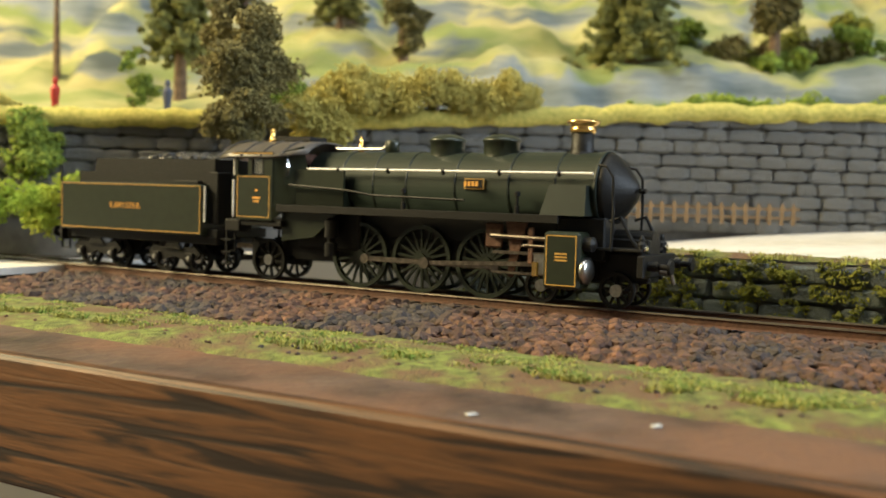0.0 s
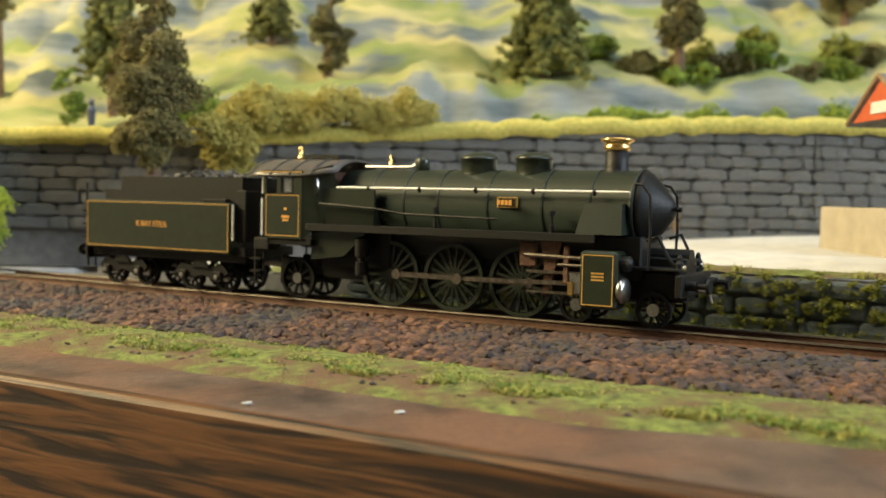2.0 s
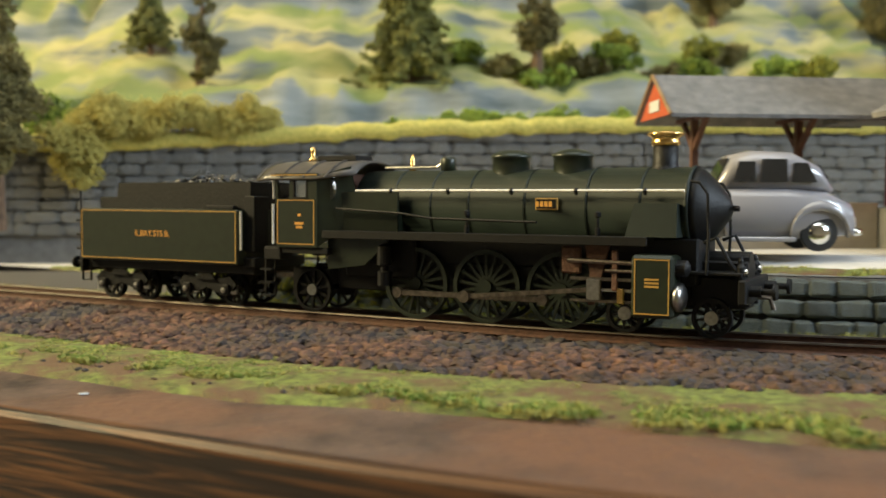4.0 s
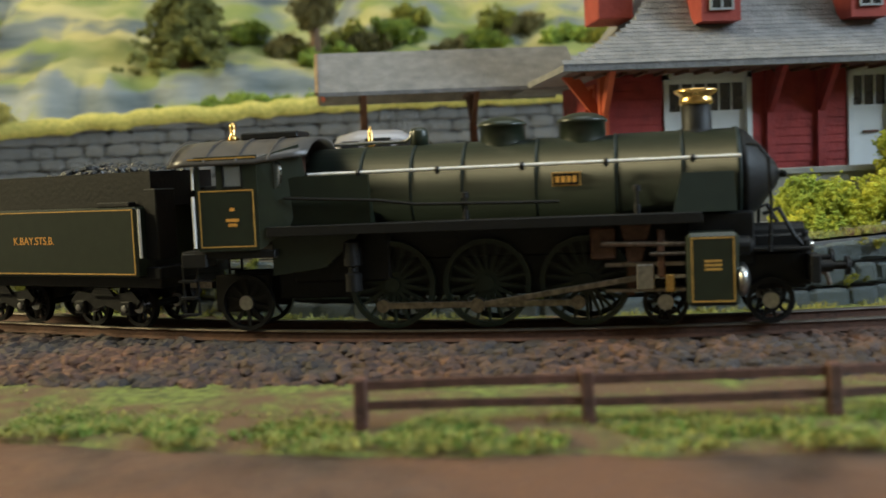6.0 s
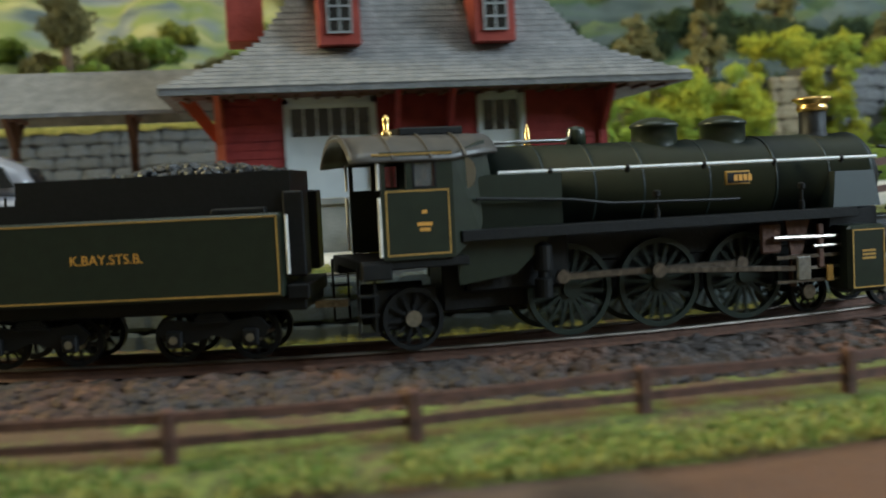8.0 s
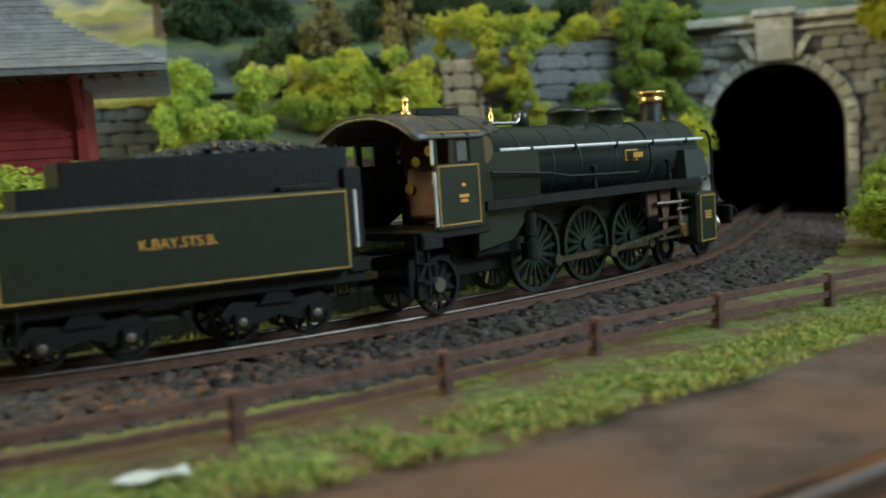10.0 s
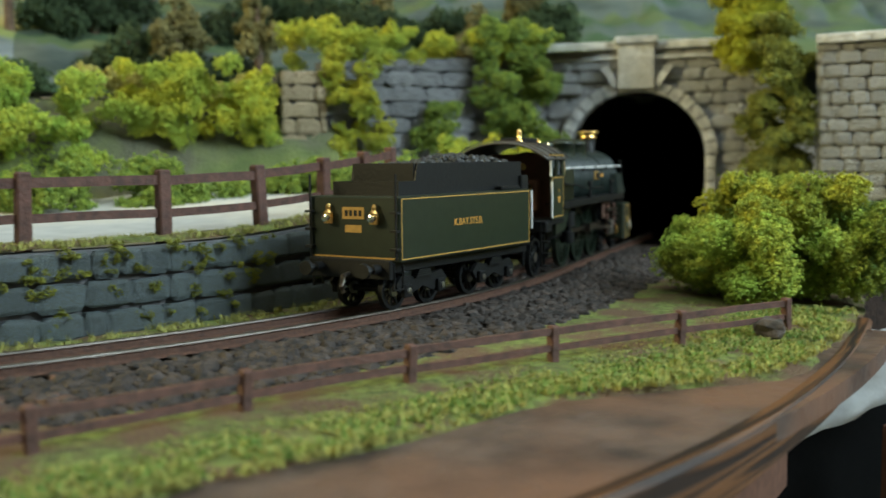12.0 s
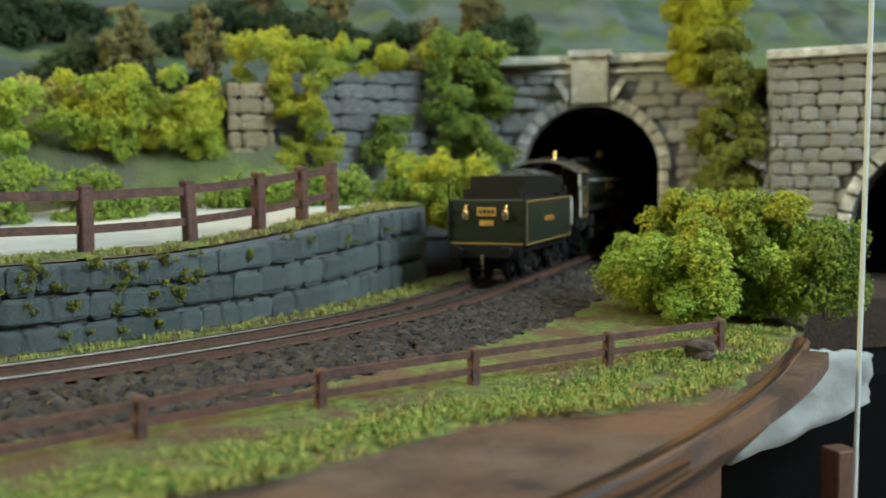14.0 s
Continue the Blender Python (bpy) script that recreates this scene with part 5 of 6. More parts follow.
# ---- station ----
def station():
    st = thing("station_building", "dark red wooden station with white doors and grey shingled roof", "station")
    x0, x1, y0, y1, zb, zt = 369.0, 511.0, 300.0, 372.0, 39.0, 84.0
    d1, d2 = (391.0, 425.0), (463.0, 481.5)
    # front wall with two door openings, then the other sides
    pieces = [(a, b, y0, y0 + 3, zb, zt) for a, b in ((x0, d1[0]), (d1[1], d2[0]), (d2[1], x1))]
    pieces += [(*d1, y0, y0 + 3, 76, zt), (*d2, y0, y0 + 3, 77, zt), (x0, x1, y1 - 3, y1, zb, zt), (x1 - 3, x1, y0 + 3, y1 - 3, zb, zt)]
    pieces += [(x0, x0 + 3, y0 + 3, y0 + 14, zb, zt), (x0, x0 + 3, y0 + 28, y1 - 3, zb, zt), (x0, x0 + 3, y0 + 14, y0 + 28, zb, 53), (x0, x0 + 3, y0 + 14, y0 + 28, 74, zt)]
    for dims in pieces:
        wall = part("wall", box(B(), *dims), BARN_RED, st, "dark red boarded wall")
    z = zb + 3
    while z < zt - 2:
        for a, b in ((x0 - 0.3, d1[0] - 0.2), (d1[1] + 0.2, d2[0] - 0.2), (d2[1] + 0.2, x1 + 0.3)):
            bm = B()
            box(bm, a, b, y0 - 0.35, y0 - 0.02, z, z + 2.8)
            part("board", bm, BARN_RED, wall)
        z += 3.2
    # side window
    w = part("side_window", box(B(), x0 + 1, x0 + 1.6, y0 + 14, y0 + 28, 53, 74), GLASS, st, "small paned side window")
    bm = B()
    for yy in (13.4, 20.5, 27.4):
        box(bm, x0 - 0.8, x0 + 1.6, y0 + yy, y0 + yy + 1.2, 52.5, 74.5)
    for zz in (52.3, 59.5, 66.5, 73.6):
        box(bm, x0 - 0.6, x0 + 1.5, y0 + 14, y0 + 28, zz, zz + 1)
    part("frame", bm, ORANGE_TRIM, w)
    for a, b, zt2, panes in ((*d1, 76, 6), (*d2, 77, 3)):
        bm = B()
        box(bm, a + 2, b - 2, y0 + 0.8, y0 + 2, zb, 62)
        box(bm, a + 2, b - 2, y0 + 0.8, y0 + 2, zt2 - 3.5, zt2 - 2)
        d = part("door", bm, DOOR_WHITE, st, "white panelled door with a row of panes")
        bm = B()
        box(bm, a + 2, b - 2, y0 + 1.4, y0 + 1.8, 62, zt2 - 3.5)
        part("pane", bm, GLASS, d)
        bm = B()
        for i in range(panes + 1):
            xx = a + 2 + (b - a - 4.6) * i / panes
            box(bm, xx, xx + 0.6, y0 + 0.7, y0 + 1.3, 62, zt2 - 3.5)
        box(bm, a + 2, b - 2, y0 + 0.6, y0 + 0.85, 60.5, 62.2)
        part("glazing_bar", bm, DOOR_WHITE, d)
        bm = B()
        box(bm, a, a + 2, y0 - 1.2, y0 + 2, zb, zt2)
        box(bm, b - 2, b, y0 - 1.2, y0 + 2, zb, zt2)
        box(bm, a, b, y0 - 1.2, y0 + 2, zt2 - 2, zt2 + 0.4)
        part("door_frame", bm, DOOR_WHITE, d)
        bm = B()
        tube(bm, [(b - 12, y0 + 0.3, 52), (b - 6, y0 + 0.3, 52)], 0.5)
        part("handle", bm, BROWN_POST, d)
    # corner posts and curved eave brackets
    # left-end brackets in orange: warm light from that side put into their colour
    for x in (x0 - 1, 432, 452, x1 + 1):
        bm = B()
        box(bm, x - 1.6, x + 1.6, y0 - 2, y0 + 1, zb, zt)
        prism(bm, [(y0 - 1.5, 60), (y0 - 3.5, 62), (y0 - 17, 78), (y0 - 17, 80.5), (y0 - 1.5, 80.5), (y0 - 1.5, 77), (y0 - 10, 77), (y0 - 1.5, 66)], x - 1, x + 1, "x")
        part("bracket", bm, ORANGE_TRIM if x < 380 else BARN_RED, st)
    bm = B()
    prism(bm, [(x0 - 1.5, 60), (x0 - 3.5, 62), (x0 - 16, 78), (x0 - 16, 80.5), (x0 - 1.5, 80.5), (x0 - 1.5, 77), (x0 - 9, 77), (x0 - 1.5, 66)], y0 + 4, y0 + 6, "y")
    part("bracket", bm, ORANGE_TRIM, st)
    # hipped roof with a flared lower slope
    ex0, ex1, ey0, ey1 = 349.0, 541.0, 280.0, 392.0
    levels = [(0, 79.0), (9, 84.0), (20, 90.5), (28, 97.5), (36, 112), (44, 130), (50, 146)]
    bm = B()
    rings = []
    for inset, z in levels:
        ix = inset * 1.25
        rings.append([bm.verts.new(p) for p in ((ex0 + ix, ey0 + inset, z), (ex1 - ix, ey0 + inset, z), (ex1 - ix, ey1 - inset, z), (ex0 + ix, ey1 - inset, z))])
    for a, b in zip(rings, rings[1:]):
        for k in range(4):
            bm.faces.new((a[k], a[(k + 1) % 4], b[(k + 1) % 4], b[k]))
    bm.faces.new(rings[-1])
    lo = [bm.verts.new((v.co.x, v.co.y, v.co.z - 2.2)) for v in rings[0]]
    for k in range(4):
        bm.faces.new((lo[k], lo[(k + 1) % 4], rings[0][(k + 1) % 4], rings[0][k]))
    bm.faces.new(lo)
    bmesh.ops.recalc_face_normals(bm, faces=bm.faces)
    roof = part("roof", bm, SHINGLE, st, "grey shingled flared hip roof")
    # rows of shingles on the front and left slopes
    rng = random.Random(8)
    bm = B()
    for (i0, z0), (i1, z1) in zip(levels, levels[1:]):
        steps = max(1, int(math.hypot(i1 - i0, z1 - z0) / 2.6))
        for k in range(steps):
            f0, f1 = k / steps, (k + 1.15) / steps
            ia, za, ib, zc = i0 + (i1 - i0) * f0, z0 + (z1 - z0) * f0, i0 + (i1 - i0) * f1, z0 + (z1 - z0) * f1
            x = ex0 + ia * 1.25
            end = ex1 - ia * 1.25
            while x < end - 0.5:
                w2 = min(rng.uniform(4.5, 9), end - x)
                lift = rng.uniform(0.12, 0.3)
                vs = [bm.verts.new(p) for p in ((x + 0.1, ey0 + ia - 0.3, za + lift), (x + w2 - 0.1, ey0 + ia - 0.3, za + lift), (x + w2 - 0.1, ey0 + ib, zc + 0.15), (x + 0.1, ey0 + ib, zc + 0.15),
                                                (x + 0.1, ey0 + ia - 0.3, za - 0.1), (x + w2 - 0.1, ey0 + ia - 0.3, za - 0.1))]
                bm.faces.new(vs[:4])
                bm.faces.new((vs[4], vs[5], vs[1], vs[0]))
                x += w2
    sh = part("shingle", bm, SHINGLE, roof)
    sh["kind"] = "stuff"
    bm = B()
    box(bm, ex0 + 4, ex1 - 4, ey0 + 3, y0, 76.6, 77.4)
    for i in range(24):
        xx = ex0 + 8 + i * 7.6
        box(bm, xx, xx + 1.6, ey0 + 7, y0, 75.6, 77)
    part("rafter_soffit", bm, BROWN_POST, roof, "dark brown eave rafters")
    # dormers
    for x in (413.0, 471.0):
        bm = B()
        box(bm, x - 7.5, x + 7.5, 296.5, 330, 95, 116)
        dm = part("dormer", bm, DORMER_RED, roof, "red dormer with a small paned window")
        bm = B()
        prism(bm, [(x - 11, 115), (x + 11, 115), (x, 129)], 293.5, 345)
        part("dormer_roof", bm, SHINGLE, dm)
        bm = B()
        box(bm, x - 4, x + 4, 295.9, 296.4, 99.5, 114)
        part("dormer_pane", bm, GLASS, dm)
        for xx in (-4.6, -0.4, 3.8):
            part("dormer_bar", box(B(), x + xx, x + xx + 0.8, 295.4, 296.2, 99, 114.5), SASH_GREY, dm)
        for zz in (98.8, 103.5, 108.2, 113.5):
            part("dormer_bar", box(B(), x - 4.6, x + 4.6, 295.3, 296.1, zz, zz + 0.8), SASH_GREY, dm)
    bm = B()
    box(bm, 372, 386, 318, 340, 100, 135, 0.4)
    part("end_dormer", bm, DORMER_RED, roof)
    # platform
    pf = thing("station_platform", "grey concrete station platform", "platform", kind="structure")
    bm = B()
    box(bm, 356, 545, 281, 380, 20, 38.8, 0.5)
    part("slab", bm, CONCRETE, pf)
    bm = B()
    box(bm, 355, 546, 279.6, 284, 37.2, 39.6, 0.3)
    part("edge_stone", bm, CONCRETE, pf)
    bm = B()
    box(bm, 262, 355.6, 352, 424, 18, 41, 0.5)
    part("slab", bm, BEIGE, pf)


BEIGE = material("beige_platform_plaster", (0.42, 0.37, 0.29), 0.9, 0, (0.34, 0.3, 0.23), 120, 0.1)
station()


def shelter():
    sh = thing("platform_shelter", "long open platform canopy with grey roof and orange gable", "shelter")
    xa, xb = 262.0, 372.0
    bm = B()
    for ya, za, yb, zb in ((347, 78, 374, 97), (401, 78, 374, 97)):
        vs = [bm.verts.new(p) for p in ((xa, ya, za), (xb, ya, za), (xb, yb, zb), (xa, yb, zb), (xa, ya, za - 1.6), (xb, ya, za - 1.6), (xb, yb, zb - 1.6), (xa, yb, zb - 1.6))]
        for f in ((0, 1, 2, 3), (4, 5, 6, 7), (0, 1, 5, 4), (1, 2, 6, 5), (2, 3, 7, 6), (3, 0, 4, 7)):
            bm.faces.new([vs[k] for k in f])
    bmesh.ops.recalc_face_normals(bm, faces=bm.faces)
    part("roof", bm, SHINGLE, sh, "grey shingled pitched canopy roof")
    bm = B()
    prism(bm, [(351, 78), (397, 78), (374, 94.5)], xa + 1, xa + 2.4, "x")
    g = part("gable", bm, ORANGE_TRIM, sh, "orange boarded gable end")
    bm = B()
    box(bm, xa + 0.4, xa + 1, 367, 381, 80.5, 85.5, 0.2)
    part("sign_board", bm, DOOR_WHITE, g, "small blank pale sign")
    bm = B()
    for ya, za, yb, zb in ((347, 77.5, 374, 96.5), (401, 77.5, 374, 96.5)):
        tube(bm, [(xa - 0.2, ya, za), (xa - 0.2, yb, zb)], 0.9, 6)
    part("barge_board", bm, LIGHT_WOOD, g)
    for x in (281.0, 329.0):
        bm = B()
        box(bm, x - 1.6, x + 1.6, 372.4, 375.6, 41, 94, 0.3)
        prism(bm, [(356, 78), (359, 78), (374, 66), (389, 78), (392, 78), (374, 62.5)], x - 1, x + 1, "x")
        box(bm, x - 1.2, x + 1.2, 351, 397, 77.2, 79, 0.2)
        part("post", bm, BROWN_POST, sh)


shelter()


# ---- parked car ----
def car():
    c = thing("parked_car", "grey enamelled vintage saloon car with chrome bumper", "car", at=(278, 304, 23.0, 174))
    # x ahead, y left, z up; length about 84
    def loft(sections, mat, name, parent, label=""):
        bm = B()
        rings = []
        for x, w, zlo, zhi, r in sections:
            ring = []
            for k in range(16):
                a = 2 * math.pi * k / 16
                cx, cz = math.cos(a), math.sin(a)
                p = 2.0 / r
                ring.append(bm.verts.new((x, w * math.copysign(abs(cx) ** p, cx), (zlo + zhi) / 2 + (zhi - zlo) / 2 * math.copysign(abs(cz) ** p, cz))))
            rings.append(ring)
        for a, b in zip(rings, rings[1:]):
            for k in range(16):
                bm.faces.new((a[k], a[(k + 1) % 16], b[(k + 1) % 16], b[k]))
        bm.faces.new(rings[0])
        bm.faces.new(rings[-1])
        bmesh.ops.recalc_face_normals(bm, faces=bm.faces)
        return part(name, bm, mat, parent, label, True)
    body = loft([(-43, 9, 8, 15, 3), (-40, 13, 6, 21, 3), (-30, 15, 5, 25.5, 3.2), (-14, 16, 4.5, 27, 3.4), (8, 15.5, 4.5, 27, 3.4), (18, 13, 4.5, 27.5, 3), (30, 11, 5, 27, 2.8), (37, 8.5, 6, 24.5, 2.6), (40, 6, 8, 21, 2.6)], CAR_GREY, "body", c)
    loft([(-33, 9, 24, 27, 3), (-27, 12.5, 24, 36, 3), (-16, 13.5, 24, 41.5, 3), (0, 13.2, 24, 42, 3), (9, 12.4, 24, 40, 3), (15, 11.5, 24, 29, 3)], CAR_GREY, "cabin", c)
    for sy in (-1, 1):
        for x0, x1, z1 in ((-25, -15, 36.5), (-13, -2, 38), (0, 9.5, 37)):
            bm = B()
            prism(bm, [(x0, 28.5), (x1, 28.5), (x1 - (2.5 if x1 > 5 else 0.4), z1), (x0 + (4 if x0 < -20 else 0.4), z1)], sy * 13.0, sy * 13.75)
            part("side_window", bm, GLASS, body)
        for x in (-26, 24):
            bm = B()
            lathe(bm, [(4.4, sy * 11.5), (7.4, sy * 11.6), (7.6, sy * 13), (7.4, sy * 14.8), (4.8, sy * 15)], (x, 0, 7.6), "y", 24)
            wl = part("wheel", bm, TYRE, c)
            bm = B()
            lathe(bm, [(4.8, sy * 14.4), (4.6, sy * 15.1), (1.6, sy * 15.7), (0.4, sy * 15.8)], (x, 0, 7.6), "y", 20)
            part("hub_cap", bm, CHROME, wl, "bright chrome hub cap", True)
        # wings over the wheels
        for x, ln, h in ((25, 13, 20), (-26, 12, 21)):
            bm = B()
            rings = []
            for i in range(11):
                a = math.pi * i / 10
                xx, zz = x - ln * math.cos(a), 7 + (h - 7) * math.sin(a) ** 0.8
                rings.append([bm.verts.new((xx, sy * yy, zz * k)) for yy, k in ((8, 0.96), (14.5, 1.0), (16.4, 0.93), (16.4, 0.8), (13, 0.8))])
            for a, b in zip(rings, rings[1:]):
                for k in range(5):
                    bm.faces.new((a[k], a[(k + 1) % 5], b[(k + 1) % 5], b[k]))
            bmesh.ops.recalc_face_normals(bm, faces=bm.faces)
            part("wing", bm, CAR_GREY, body, "", True)
        bm = B()
        lathe(bm, [(0.6, 31), (2.4, 35), (2.6, 37.5), (1.8, 38.6)], (0, sy * 11.5, 19), "x", 16)
        part("headlight", bm, CHROME, c, "round chrome headlight", True)
        bm = B()
        box(bm, -16, 14, min(sy * 13, sy * 16.4), max(sy * 13, sy * 16.4), 4, 6, 0.5)
        part("running_board", bm, CAR_GREY, body)
    bm = B()
    prism(bm, [(-5, 7), (5, 7), (6, 20), (4, 25.5), (-4, 25.5), (-6, 20)], 38.5, 41, "x")
    gr = part("radiator_grille", bm, CHROME, c, "tall chrome radiator grille")
    bm = B()
    for k in range(7):
        box(bm, 41, 41.2, -4.4 + k * 1.4, -3.7 + k * 1.4, 8, 24)
    part("grille_slot", bm, GLASS, gr)
    for x, nm in ((44, "front_bumper"), (-45, "rear_bumper")):
        bm = B()
        tube(bm, [(x - math.copysign(5, x), -15, 8), (x - math.copysign(1, x), -10, 8), (x, 0, 8), (x - math.copysign(1, x), 10, 8), (x - math.copysign(5, x), 15, 8)], 1.5)
        part(nm, bm, CHROME, c, "curved chrome bumper", True)
    bm = B()
    prism(bm, [(-9.5, 28), (9.5, 28), (8, 38.5), (-8, 38.5)], 14.2, 14.8, "x")
    for v in bm.verts:
        v.co.x -= (v.co.z - 28) * 0.5 - 0.9
    part("windscreen", bm, GLASS, body)
    bm = B()
    prism(bm, [(-8, 30), (8, 30), (6.5, 36), (-6.5, 36)], -31.5, -31, "x")
    for v in bm.verts:
        v.co.x += (v.co.z - 30) * 0.55
    part("rear_screen", bm, GLASS, body)

    c.scale = (0.89, 0.89, 0.89)


car()


# ---- plants ----
def blob_mesh(name, rng, blobs, grain, mat, per_area=0.55, squash=0.9):
    """Foam foliage: ragged small clumps of leaf flakes on ellipsoids (x, y, z, rx, ry, rz)."""
    unit = []
    octa = [Vector(p) for p in ((1, 0, 0), (-1, 0, 0), (0, 1, 0), (0, -1, 0), (0, 0, 1), (0, 0, -1))]
    sides = [(0, 2, 4), (2, 1, 4), (1, 3, 4), (3, 0, 4), (2, 0, 5), (1, 2, 5), (3, 1, 5), (0, 3, 5)]
    for k in range(12):
        turn = Euler((rng.uniform(0, 6), rng.uniform(0, 6), rng.uniform(0, 6))).to_matrix()
        flat = Vector((1, rng.uniform(0.6, 1.0), rng.uniform(0.35, 0.8)))
        unit.append([turn @ (Vector((v.x * flat.x, v.y * flat.y, v.z * flat.z)) * rng.uniform(0.7, 1.3)) for v in octa])
    verts, faces = [], []
    for x, y, z, rx, ry, rz in blobs:
        area = 4 * math.pi * ((rx * ry) ** 1.6 / 3 + (rx * rz) ** 1.6 / 3 + (ry * rz) ** 1.6 / 3) ** (1 / 1.6)
        count = max(24, int(area / (grain * grain) * per_area * 7.0))
        knots = max(5, min(16, count // 40))
        for i in range(knots):
            d = Vector((rng.gauss(0, 1), rng.gauss(0, 1), rng.gauss(0.15, 1))).normalized()
            k = rng.uniform(0.35, 0.88)
            kx, ky, kz = x + d.x * rx * k, y + d.y * ry * k, z + d.z * rz * k
            kr = (rx + ry + rz) / 3 * rng.uniform(0.34, 0.58)
            for j in range(count // knots):
                e = Vector((rng.gauss(0, 1), rng.gauss(0, 1), rng.gauss(0.2, 1))).normalized()
                q = kr * (rng.uniform(0.65, 1.0) + (abs(rng.gauss(0, 0.22)) if j % 5 == 0 else 0.0))
                cx, cy, cz = kx + e.x * q, ky + e.y * q, kz + e.z * q * squash
                r = grain * rng.uniform(0.22, 0.55)
                b = len(verts)
                verts += [((cx + v.x * r) * U, (cy + v.y * r) * U, (cz + v.z * r) * U) for v in unit[rng.randrange(12)]]
                faces += [(b + p, b + q2, b + w) for p, q2, w in sides]
    me = bpy.data.meshes.new(name)
    me.from_pydata(verts, [], faces)
    me.materials.append(mat)
    return me


def bush(label, blobs, grain, mat, seed, group="foam bushes", dens=0.55):
    t = thing("bush", label, "bush", group)
    rng = random.Random(seed)
    o = new("foliage", blob_mesh("foliage", rng, blobs, grain, mat, dens))
    o.parent = t
    # twigs inside
    x, y, z, rx, ry, rz = blobs[0]
    bm = B()
    for i in range(5):
        a = rng.uniform(0, 6.3)
        tube(bm, [(x, y, z - rz * 1.1), (x + rx * 0.3 * math.cos(a), y + ry * 0.3 * math.sin(a), z), (x + rx * 0.7 * math.cos(a), y + ry * 0.7 * math.sin(a), z + rz * 0.5)], 0.5, 5)
    part("stem", bm, BARK, t)
    return t


def scatter_blobs(rng, x0, x1, y0, y1, z0, z1, n, rmin, rmax):
    out = []
    for i in range(n):
        r = rng.uniform(rmin, rmax)
        f = rng.random()
        out.append((x0 + (x1 - x0) * f, rng.uniform(y0, y1), rng.uniform(z0, z1), r * rng.uniform(0.9, 1.4), r, r * rng.uniform(0.7, 1.0)))
    return out


def tree(label, x, y, zb, trunk_r, ztop, crown, grain, mat, seed, kind="leafy", dens=0.6):
    t = thing("tree", label, "tree", "hillside trees")
    rng = random.Random(seed)
    if y > 530:
        zb = hill_height(x, y) - 1
    bm = B()
    lean = rng.uniform(-2, 2)
    pts = [(x, y, zb - 4), (x + lean * 0.3, y, zb + (ztop - zb) * 0.4), (x + lean, y, ztop - 6)]
    n = 10
    rings = []
    for i, (p, r) in enumerate(zip(pts, (trunk_r * 1.3, trunk_r, trunk_r * 0.4))):
        rings.append([bm.verts.new((p[0] + r * math.cos(2 * math.pi * k / n) * rng.uniform(0.85, 1.15), p[1] + r * math.sin(2 * math.pi * k / n), p[2])) for k in range(n)])
    for a, b in zip(rings, rings[1:]):
        for k in range(n):
            bm.faces.new((a[k], a[(k + 1) % n], b[(k + 1) % n], b[k]))
    bm.faces.new(rings[-1])
    for bx, by, bz, rx, ry, rz in crown[:8]:
        tube(bm, [(x + lean * 0.5, y, bz - rz * 0.7), ((x + bx) / 2, (y + by) / 2, bz - rz * 0.2), (bx, by, bz)], trunk_r * 0.28, 5)
    bmesh.ops.recalc_face_normals(bm, faces=bm.faces)
    part("trunk", bm, BARK, t)
    o = new("crown", blob_mesh("crown", rng, crown, grain, mat, dens))
    o.parent = t
    return t


def leafy_crown(rng, x, y, z0, z1, width, n):
    out = []
    for i in range(n):
        f = i / (n - 1)
        z = z0 + (z1 - z0) * f
        w = width * (0.55 + 0.45 * math.sin(math.pi * min(1, f * 1.15 + 0.12)))
        a = rng.uniform(0, 6.3)
        k = rng.uniform(0.15, 0.6)
        r = w * rng.uniform(0.34, 0.5)
        out.append((x + w * k * math.cos(a), y + w * k * 0.7 * math.sin(a), z, r * 1.1, r, r * 0.8))
    return out


def droop_crown(rng, x, y, z0, z1, width, n):
    """Conifer boughs of uneven length that arch and droop at their tips."""
    out = []
    for i in range(n * 2):
        f = i / (n * 2)
        w = width * (1 - f * 0.86)
        z = z0 + (z1 - z0) * f
        for k in range(6):
            a = 2 * math.pi * k / 6 + i * 2.4 + rng.uniform(-0.3, 0.3)
            reach = w * rng.uniform(0.55, 1.08)
            drop = rng.uniform(0.25, 0.5)
            for g in (0.3, 0.55, 0.78, 1.0):
                fat = width * 0.15 * (1.2 - 0.65 * g) * rng.uniform(0.8, 1.2)
                out.append((x + reach * g * math.cos(a), y + 0.8 * reach * g * math.sin(a), z - drop * reach * g * g + rng.uniform(-1, 1), fat * 1.3, fat, fat * 0.6))
    out.append((x, y, z1, width * 0.09, width * 0.09, width * 0.2))
    return out


R = random.Random(77)
# trees on the hillside and before the wall
tree("tall olive brown leafy model tree before the wall", -58, 488, 28, 3.0, 146, leafy_crown(R, -60, 488, 58, 144, 28, 26), 2.3, LEAF_OLIVE, 1)
tree("slim olive leafy model tree on the hillside", 21, 668, 104, 2.6, 186, leafy_crown(R, 22, 668, 128, 184, 21, 16), 2.8, LEAF_OLIVE, 2)
tree("broad drooping conifer on the hillside", 168, 652, 96, 4.0, 200, droop_crown(R, 168, 652, 134, 204, 46, 6), 3.0, LEAF_FIR, 3)
tree("bare trunked pine with a ragged olive crown", 258, 640, 96, 3.2, 190, leafy_crown(R, 256, 640, 150, 190, 26, 14), 2.8, LEAF_OLIVE, 4)
tree("dark drooping conifer on the sunny slope", -118, 648, 104, 3.5, 200, droop_crown(R, -118, 648, 122, 196, 34, 7), 3.0, LEAF_FIR, 5)
